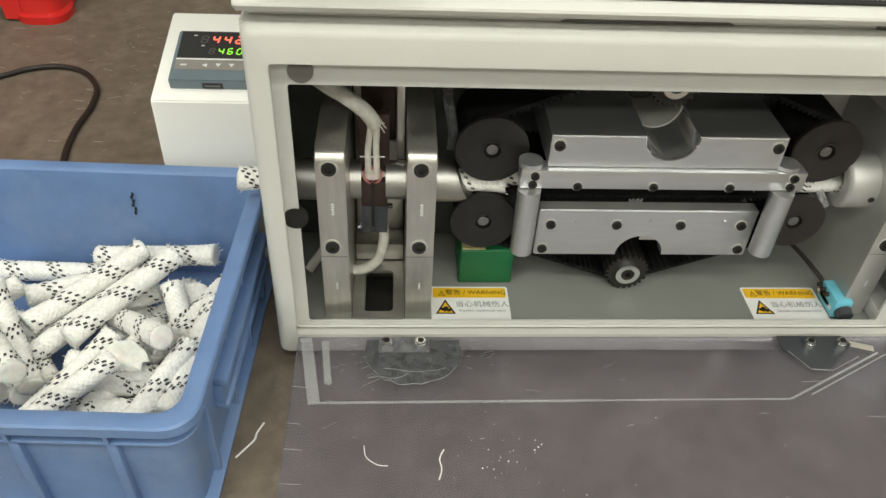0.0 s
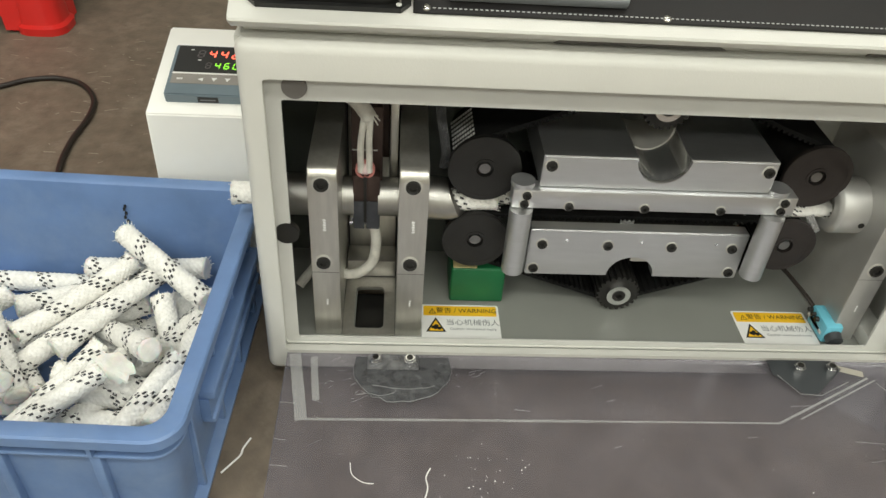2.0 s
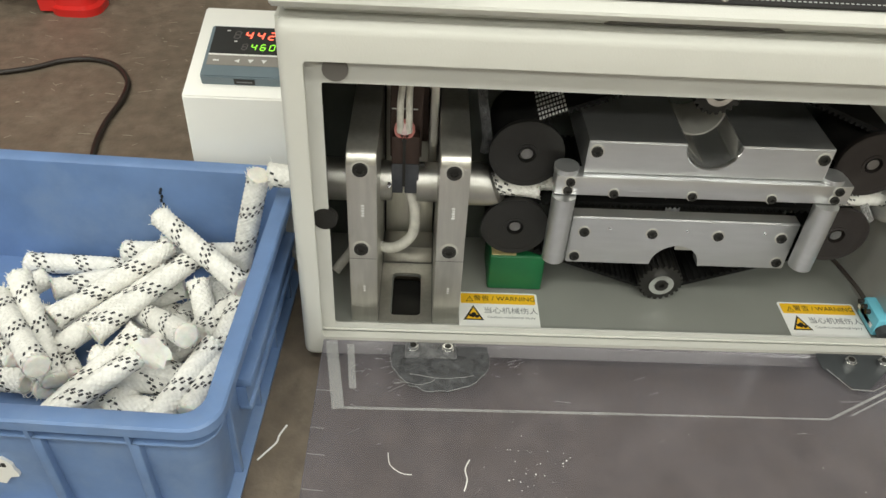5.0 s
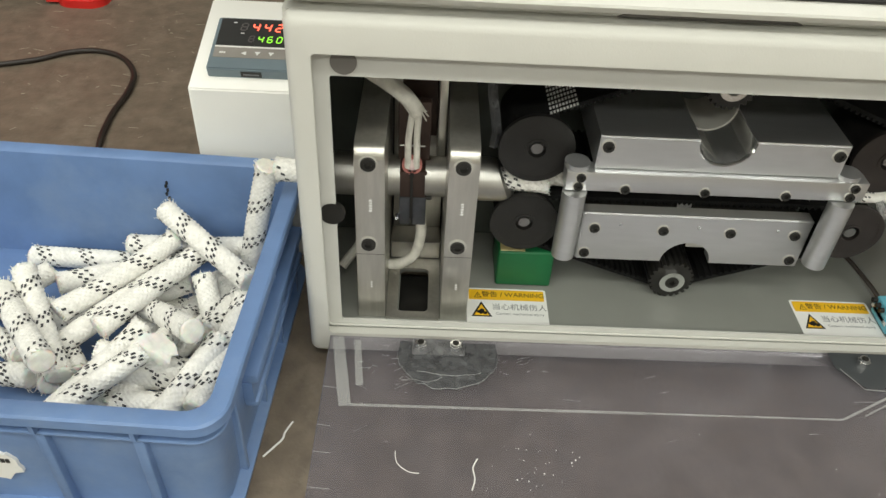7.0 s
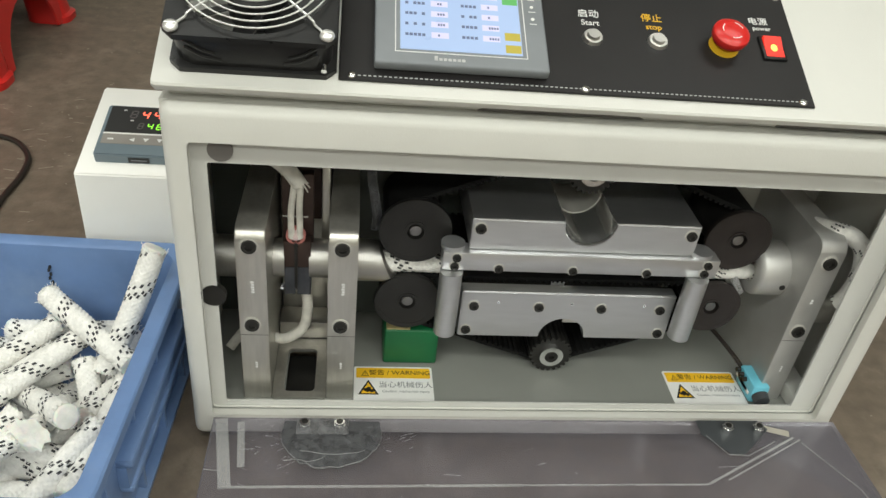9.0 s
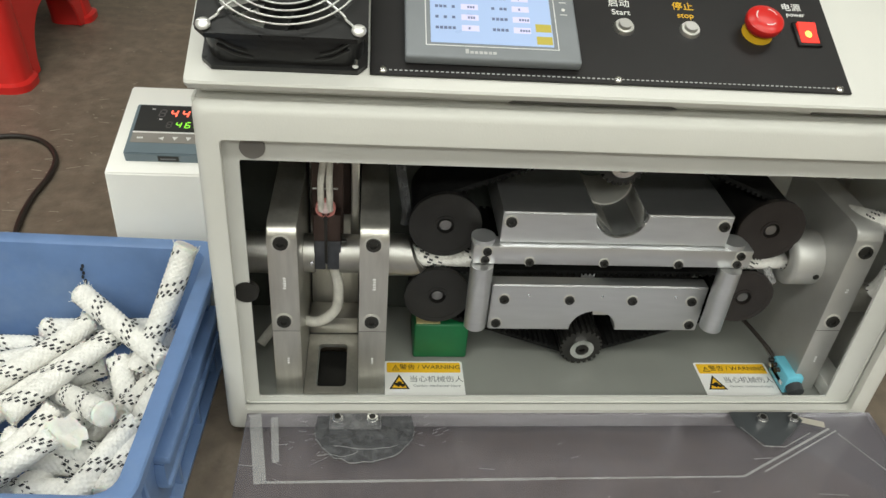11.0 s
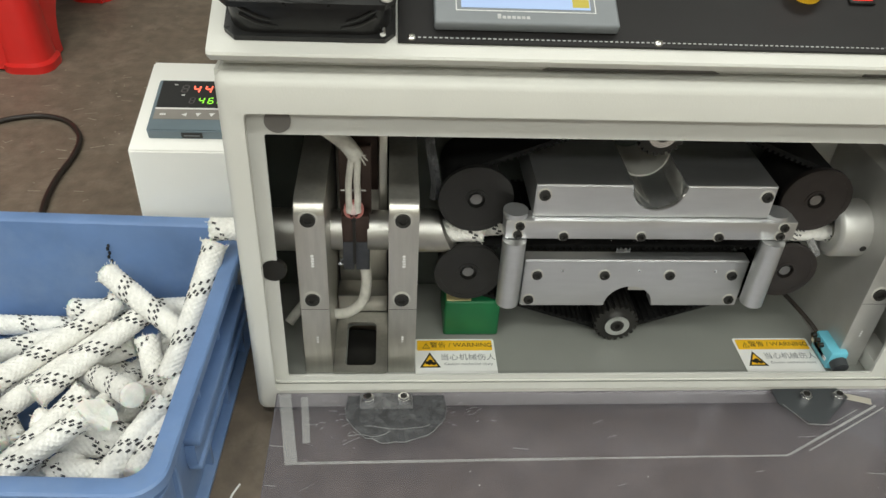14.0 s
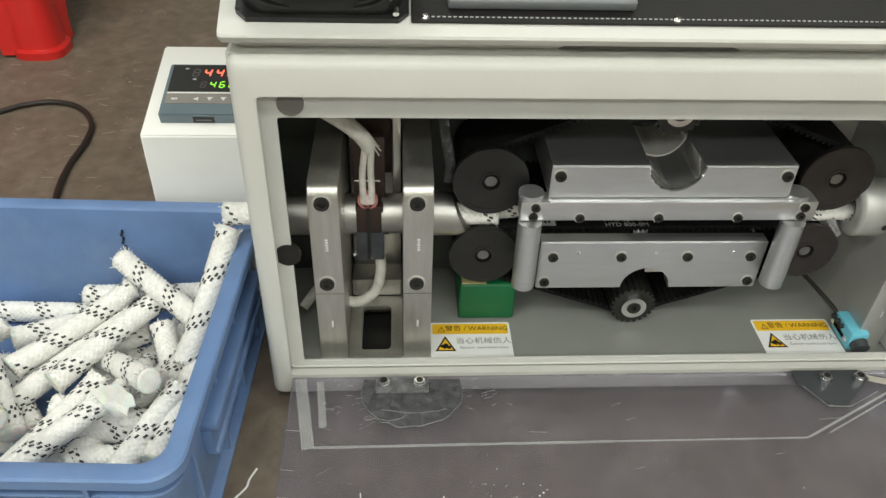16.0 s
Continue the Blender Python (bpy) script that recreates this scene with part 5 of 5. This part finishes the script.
# the last one has a torn, melted flap on its end
bm = bm_new()
rnd = random.Random(17)
wob = [rnd.uniform(0.8, 1.2) for k in range(9)]
rim = [(0.0115 * (wob[k * 9 // 26] + 0.10 * math.sin(1.7 * k)) * math.cos(a), 0.0150 * (wob[(k * 9 // 26 + 1) % 9] + 0.08 * math.sin(2.3 * k)) * math.sin(a)) for k, a in enumerate([2 * math.pi * k / 26 for k in range(26)])]
rows = [[bm.verts.new((x0 - 0.0016 * math.sin(0.72 * k) * f * f, y * f, z * f)) for k, (y, z) in enumerate(rim)] for x0, f in ((-0.0030, 0.25), (-0.0032, 0.6), (-0.0014, 1.0), (-0.0002, 0.97), (0.0010, 0.5))]
for a, b in zip(rows, rows[1:]):
    for i in range(26):
        bm.faces.new((a[i], a[(i + 1) % 26], b[(i + 1) % 26], b[i]))
bm.faces.new(rows[0]), bm.faces.new(rows[-1])
part("melted_flap", bm, ROPE_CUT, lengths[-1], "torn flap of melted fibre")
tagged(lengths[-1], "cut length of white braided rope with a torn melted end", "rope", "cut rope pieces")

# the rope in the machine: the pieces that are fed out and the strand behind them
lane = lambda x: lying(x, RY + (0.009 if x > 0.13 else 0.0), RZ, 0, 0, 40)
fed = [rope_piece(k, lane(x)) for k, x in ((0, -0.027), (2, 0.0735), (1, 0.174), (3, 0.2745), (4, 0.2745), (0, 0.2745))]
strand = thing("rope_strand", "white braided rope running into the machine", "rope")


def braid_along(pts, r, seed):
    """Rope along a curve: a tube and its tracer dashes."""
    bm = bm_new()
    tube(bm, pts, r, 20)
    part("braid", bm, ROPE, strand)
    fine = []
    pv = [Vector(p) for p in pts]
    for k in range(len(pv) - 1):
        p0, p1, p2, p3 = pv[max(k - 1, 0)], pv[k], pv[k + 1], pv[min(k + 2, len(pv) - 1)]
        fine += [0.5 * ((2 * p1) + (p2 - p0) * t + (2 * p0 - 5 * p1 + 4 * p2 - p3) * t * t + (3 * p1 - p0 - 3 * p2 + p3) * t ** 3) for t in [q / 20 for q in range(20)]]
    bm = bm_new()
    run, last = 0.0, -1.0
    for a, b in zip(fine, fine[1:]):
        run += (b - a).length
        if run - last < 0.0019:
            continue
        last = run
        d = (b - a).normalized()
        s_ = d.cross(Vector((0, 1, 0.01))).normalized()
        u = s_.cross(d)
        for row in range(3):
            ang = seed + 2 * math.pi * run / 0.032 + row * 0.55
            o = math.cos(ang) * s_ + math.sin(ang) * u
            w = d.cross(o)
            c = a + o * (r + 0.00015)
            bm.faces.new([bm.verts.new(c + d * x + w * y) for x, y in ((-0.0009, -0.0010), (-0.0009, 0.0003), (0.0009, 0.0010), (0.0009, -0.0003))])
    tagged(part("tracer_yarn", bm, TRACER, strand), kind="stuff")


braid_along([(0.392, RY, RZ), (0.412, RY, RZ), (0.430, RY, RZ + 0.001), (0.456, RY, RZ)], 0.0068, 0.4)
braid_along([(0.470, 0.062, 0.184), (0.477, 0.050, 0.188), (0.487, 0.041, 0.189), (0.499, 0.037, 0.179), (0.5055, 0.036, 0.157), (0.503, 0.036, 0.135), (0.493, 0.039, 0.121), (0.480, 0.042, 0.119)], 0.0068, 1.3)
bm = bm_new()
tube(bm, [(0.4230, 0.0640, 0.1290), (0.4270, 0.0620, 0.1230), (0.4310, 0.0615, 0.1170)], 0.0030, 8)
part("clear_tape", bm, ACRYLIC_PALE, strand)

# ---- stool, cable, threads, dust ----
SH, ARCH = 0.30, 0.080
stool = thing("stool", "red plastic stool standing on the floor", "stool", pose(-0.541, 0.791, 0))
for sx, sy in ((1, -1), (1, 1), (-1, 1), (-1, -1)):
    bm = bm_new()
    prev = None
    for z, w, inset in ((0.0, 0.068, 0.0), (0.010, 0.068, 0.0), (0.013, 0.061, 0.003), (0.03, 0.060, 0.005), (0.10, 0.058, 0.012), (0.20, 0.054, 0.022), (SH - 0.012, 0.050, 0.034)):
        cx, cy = sx * (0.142 - inset), sy * (0.142 - inset)
        lp = [bm.verts.new((cx + px * w * 0.5, cy + py * w * 0.5, z)) for px, py in round_rect(-1, 1, -1, 1, 0.7, 5)]
        if prev:
            for i in range(len(lp)):
                bm.faces.new((prev[i], prev[(i + 1) % len(lp)], lp[(i + 1) % len(lp)], lp[i]))
        else:
            bm.faces.new(lp)
        prev = lp
    bm.faces.new(prev)
    part("leg", bm, RED, stool)
for a in range(4):
    # arched skirt between two legs, leaning in towards the seat
    bm = bm_new()
    arch = [(0.096 * math.cos(t), ARCH * math.sin(t)) for t in [math.pi * k / 16 for k in range(17)]]
    out = [(0.118, SH - 0.014), (0.118, 0.004)] + [(p, 0.004 + q) for p, q in arch] + [(-0.118, 0.004), (-0.118, SH - 0.014)]
    lo = [bm.verts.new((p, 0.164 - 0.11 * q, q)) for p, q in out]
    hi = [bm.verts.new((p, 0.168 - 0.11 * q, q)) for p, q in out]
    bm.faces.new(lo), bm.faces.new(hi[::-1])
    for i in range(len(lo)):
        j = (i + 1) % len(lo)
        bm.faces.new((lo[i], lo[j], hi[j], hi[i]))
    bmesh.ops.transform(bm, matrix=Matrix.Rotation(a * math.pi / 2, 4, "Z"), verts=bm.verts)
    part("apron", bm, RED, stool)
bm = bm_new()
prism(bm, round_rect(-0.138, 0.138, -0.138, 0.138, 0.03, 6), "z", SH - 0.012, SH)
part("seat", bm, RED, stool)

cable = thing("power_cable", "black power cable lying on the floor", "cable")
bm = bm_new()
tube(bm, [(-0.60, 0.39, 0.0034), (-0.50, 0.42, 0.0034), (-0.402, 0.455, 0.0034), (-0.365, 0.481, 0.0034), (-0.330, 0.489, 0.0034), (-0.296, 0.475, 0.0034), (-0.270, 0.437, 0.0034), (-0.263, 0.392, 0.0034), (-0.265, 0.340, 0.0034), (-0.258, 0.280, 0.0034), (-0.235, 0.21, 0.0034), (-0.18, 0.20, 0.0034), (-0.112, 0.21, 0.0034)], 0.0033, 12)
part("sheath", bm, CABLE, cable)


def thread(pts, label, r=0.0007):
    ob = thing("thread", label, "thread", group="loose threads")
    bm = bm_new()
    tube(bm, pts, r, 6)
    part("yarn", bm, THREAD, ob)


thread([(-0.006, -0.058, 0.001), (-0.010, -0.067, 0.001), (-0.011, -0.073, 0.001), (-0.016, -0.080, 0.001), (-0.022, -0.088, 0.001)], "curled white thread scrap on the concrete floor", 0.0008)
thread([(0.070, -0.107, 0.0402), (0.0717, -0.116, 0.0402), (0.079, -0.122, 0.0402), (0.086, -0.123, 0.0402)], "fine white thread scrap on the clear cover", 0.0003)
thread([(0.123, -0.111, 0.0403), (0.120, -0.118, 0.0403), (0.121, -0.126, 0.0403), (0.119, -0.134, 0.0403)], "short white thread scrap on the clear cover", 0.00045)
rnd = random.Random(8)
bm = bm_new()
for k in range(420):
    x, y = rnd.uniform(-0.65, 0.75), rnd.uniform(-0.2, 1.0)
    if -0.40 < x < 0.53 and -0.16 < y < 0.31 and not (-0.018 < x < -0.002 and y < 0.1):
        continue
    r = rnd.choice((0.0006, 0.0008, 0.0012, 0.0020))
    a = rnd.uniform(0, 3)
    box(bm, -r, r, -r * 0.4, r * 0.4, 0.0, 0.0006, m=Matrix.Translation((x, y, 0.0001)) @ Matrix.Rotation(a, 4, "Z"))
tagged(part("floor_debris", bm, SCUFF, smooth=False), "pale fibre dust and crumbs scattered on the floor", "debris", kind="stuff")
bm = bm_new()
for k in range(70):
    cx, cy = (rnd.gauss(0.165, 0.013), rnd.gauss(-0.118, 0.013)) if k < 42 else (rnd.uniform(0.03, 0.48), rnd.uniform(-0.20, -0.085))
    r = rnd.choice((0.00012, 0.00018, 0.00025, 0.0004 if k < 30 else 0.0002))
    box(bm, -r, r, -r, r, 0, 0.0003, m=Matrix.Translation((cx, cy, 0.0397)) @ Matrix.Rotation(rnd.uniform(0, 3), 4, "Z"))
tagged(part("cover_dust", bm, THREAD, smooth=False), "white fibre crumbs on the clear cover", "debris", kind="stuff")


bm = bm_new()
for k in range(90):
    x, y = rnd.gauss(-0.27, 0.13), rnd.gauss(0.46, 0.13)
    if x > -0.11 or y < 0.16:
        continue
    strip(bm, (x, y), (x + rnd.uniform(0.002, 0.016), y + rnd.uniform(-0.006, 0.006)), rnd.uniform(0.0004, 0.0011), 0.0001)
tagged(part("floor_scuffs", bm, SCUFF, smooth=False), "pale scrapes and scuffs on the worn floor", "scuffs", kind="stuff")


def motions():
    # hot knife: slow strokes up and down
    strokes = ((0.0, 0.142), (0.5, 0.164), (1.0, 0.185), (1.25, 0.187), (1.5, 0.184), (2.0, 0.162), (2.5, 0.141), (3.0, 0.133), (3.5, 0.144), (4.0, 0.169), (4.5, 0.186), (4.7, 0.187), (5.0, 0.182), (5.2, 0.175),
               (5.6, 0.156), (6.0, 0.139), (6.4, 0.133), (6.8, 0.140), (7.2, 0.157), (7.5, 0.172), (7.9, 0.186), (8.15, 0.187), (8.5, 0.180), (8.9, 0.163), (9.4, 0.141), (9.85, 0.133), (10.3, 0.142), (10.7, 0.161),
               (11.0, 0.178), (11.5, 0.187), (12.0, 0.177), (12.5, 0.152), (13.0, 0.136), (13.25, 0.133), (13.5, 0.135), (14.0, 0.156), (14.5, 0.180), (15.0, 0.187), (15.5, 0.174), (16.0, 0.150))
    walk(knife, [(t, pose(0.0728, 0, z)) for t, z in strokes])
    # the lower sleeve hangs from the blade holder, slides out and swings down as the knife rises
    hang = Vector((0.008, 0.068, -0.050))
    walk(lower_sleeve, [(t, Matrix.Translation(hang) @ pose(-0.002 * (z - 0.133) / 0.054, 0, -0.014 * (z - 0.133) / 0.054, 0, -13 * (z - 0.133) / 0.054, 0) @ Matrix.Translation(-hang)) for t, z in strokes])
    # each feed pushes the row of pieces out by one length
    feeds = ((1.08, 1.20), (4.54, 4.67), (8.00, 8.10), (11.42, 11.51), (14.90, 14.99))
    step = 0.1005
    land_a = between((-0.045, 0.019, 0.066), (-0.121, 0.083, 0.078), 40)
    walk(fed[0], [(0, lane(-0.027)), (1.08, lane(-0.027)), (1.20, between((-0.118, 0.075, 0.128), (-0.018, 0.071, 0.133), 40)), (1.30, between((-0.110, 0.057, 0.104), (-0.018, 0.068, 0.141), 40)),
                  (1.40, between((-0.067, 0.056, 0.052), (-0.036, 0.062, 0.136), 40)), (1.50, between((-0.060, 0.066, 0.042), (-0.046, 0.054, 0.134), 40)), (1.60, between((-0.055, 0.050, 0.046), (-0.080, 0.046, 0.132), 40)),
                  (1.70, between((-0.047, 0.024, 0.066), (-0.121, 0.082, 0.088), 40)), (1.80, land_a), (16, land_a)])
    b = lane(-0.027 + step)
    lean_b = between((-0.056, 0.064, 0.038), (-0.034, 0.069, 0.134), 40)
    slid_b = between((-0.058, -0.020, 0.034), (-0.062, 0.078, 0.042), 40)
    walk(fed[1], [(0, b), (1.08, b), (1.20, lane(-0.027)), (4.54, lane(-0.027)), (4.67, between((-0.118, 0.065, 0.128), (-0.019, 0.070, 0.137), 40)), (4.80, between((-0.109, 0.043, 0.110), (-0.018, 0.070, 0.140), 40)),
                  (4.90, between((-0.089, 0.040, 0.078), (-0.021, 0.070, 0.139), 40)), (5.0, between((-0.060, 0.070, 0.036), (-0.036, 0.070, 0.130), 40)), (5.2, lean_b), (8.10, lean_b), (8.22, lean_b), (8.40, slid_b), (16, slid_b)])
    c0, c1 = lane(-0.027 + 2 * step), lane(-0.027 + step)
    lean_c = between((-0.066, 0.030, 0.052), (-0.031, 0.068, 0.134), 40)
    slip_c = between((-0.0590, -0.004, 0.050), (-0.0285, 0.0665, 0.123), 40)
    walk(fed[2], [(0, c0), (1.08, c0), (1.20, c1), (4.54, c1), (4.67, lane(-0.027)), (8.00, lane(-0.027)), (8.10, between((-0.121, 0.071, 0.113), (-0.024, 0.070, 0.137), 40)), (8.20, between((-0.109, 0.066, 0.064), (-0.031, 0.070, 0.126), 40)),
                  (8.30, between((-0.080, 0.050, 0.050), (-0.030, 0.063, 0.134), 40)), (8.40, lean_c), (11.42, lean_c), (11.52, slip_c), (16, slip_c)])
    d0 = [lane(-0.027 + k * step) for k in (3, 2, 1, 0)]
    held_d, end_d = lane(-0.008), lane(-0.032)
    walk(fed[3], [(0, d0[0]), (1.08, d0[0]), (1.20, d0[1]), (4.54, d0[1]), (4.67, d0[2]), (8.00, d0[2]), (8.10, held_d), (11.42, held_d), (11.52, end_d), (16, end_d)])
    walk(fed[4], [(0, d0[0]), (4.54, d0[0]), (4.67, lane(-0.027 + 2 * step)), (8.00, lane(-0.027 + 2 * step)), (8.10, lane(-0.008 + step)), (11.42, lane(-0.008 + step)), (11.52, lane(-0.032 + step)), (16, lane(-0.032 + step))])
    walk(fed[5], [(0, d0[0]), (8.00, d0[0]), (8.10, lane(-0.008 + 2 * step)), (11.42, lane(-0.008 + 2 * step)), (11.52, lane(-0.032 + 2 * step)), (16, lane(-0.032 + 2 * step))])
    # print on the belts rides with them
    hid, side, top = pose(0.280, 0.104, 0.1386, 0, 180, 0), pose(0.1445, 0.104, 0.1833, 0, -43, 0), pose(0.1760, 0.104, 0.1972, 0, -25, 0)
    far = pose(0.262, 0.104, 0.2335, 0, -25, 0)
    mid_way = pose(0.1400, 0.104, 0.1500, 0, -122, 0)
    walk(upper_print, [(0, hid), (1.08, hid), (1.14, mid_way), (1.20, side), (4.54, side), (4.67, top), (8.00, top), (8.10, far), (16, far)])
    wrapped, half, b, c = pose(0.4325, 0.0745, 0.0990, 0, 90, 0), pose(0.4120, 0.0745, 0.1215, 0, 45, 0), pose(0.364, 0.0745, 0.1215), pose(0.268, 0.0745, 0.1215)
    walk(lower_print, [(0, wrapped), (11.42, wrapped), (11.46, half), (11.50, b), (14.90, b), (14.98, c), (16, c)])
    # pulleys and idlers turn with each feed
    for group, turn in (((pulleys[0], pulleys[1], idlers[0]), -1), ((pulleys[2], pulleys[3], idlers[1]), 1)):
        for w in group:
            x, y, z = w.matrix_basis.translation
            rows, a = [(0, pose(x, y, z))], 0
            for t0, t1 in feeds:
                rows.append((t0, pose(x, y, z, 0, a, 0)))
                for k in (1, 2, 3):
                    a += 80 * turn
                    rows.append((t0 + (t1 - t0) * k / 3, pose(x, y, z, 0, a, 0)))
            walk(w, rows + [(16, pose(x, y, z, 0, a, 0))])


motions()
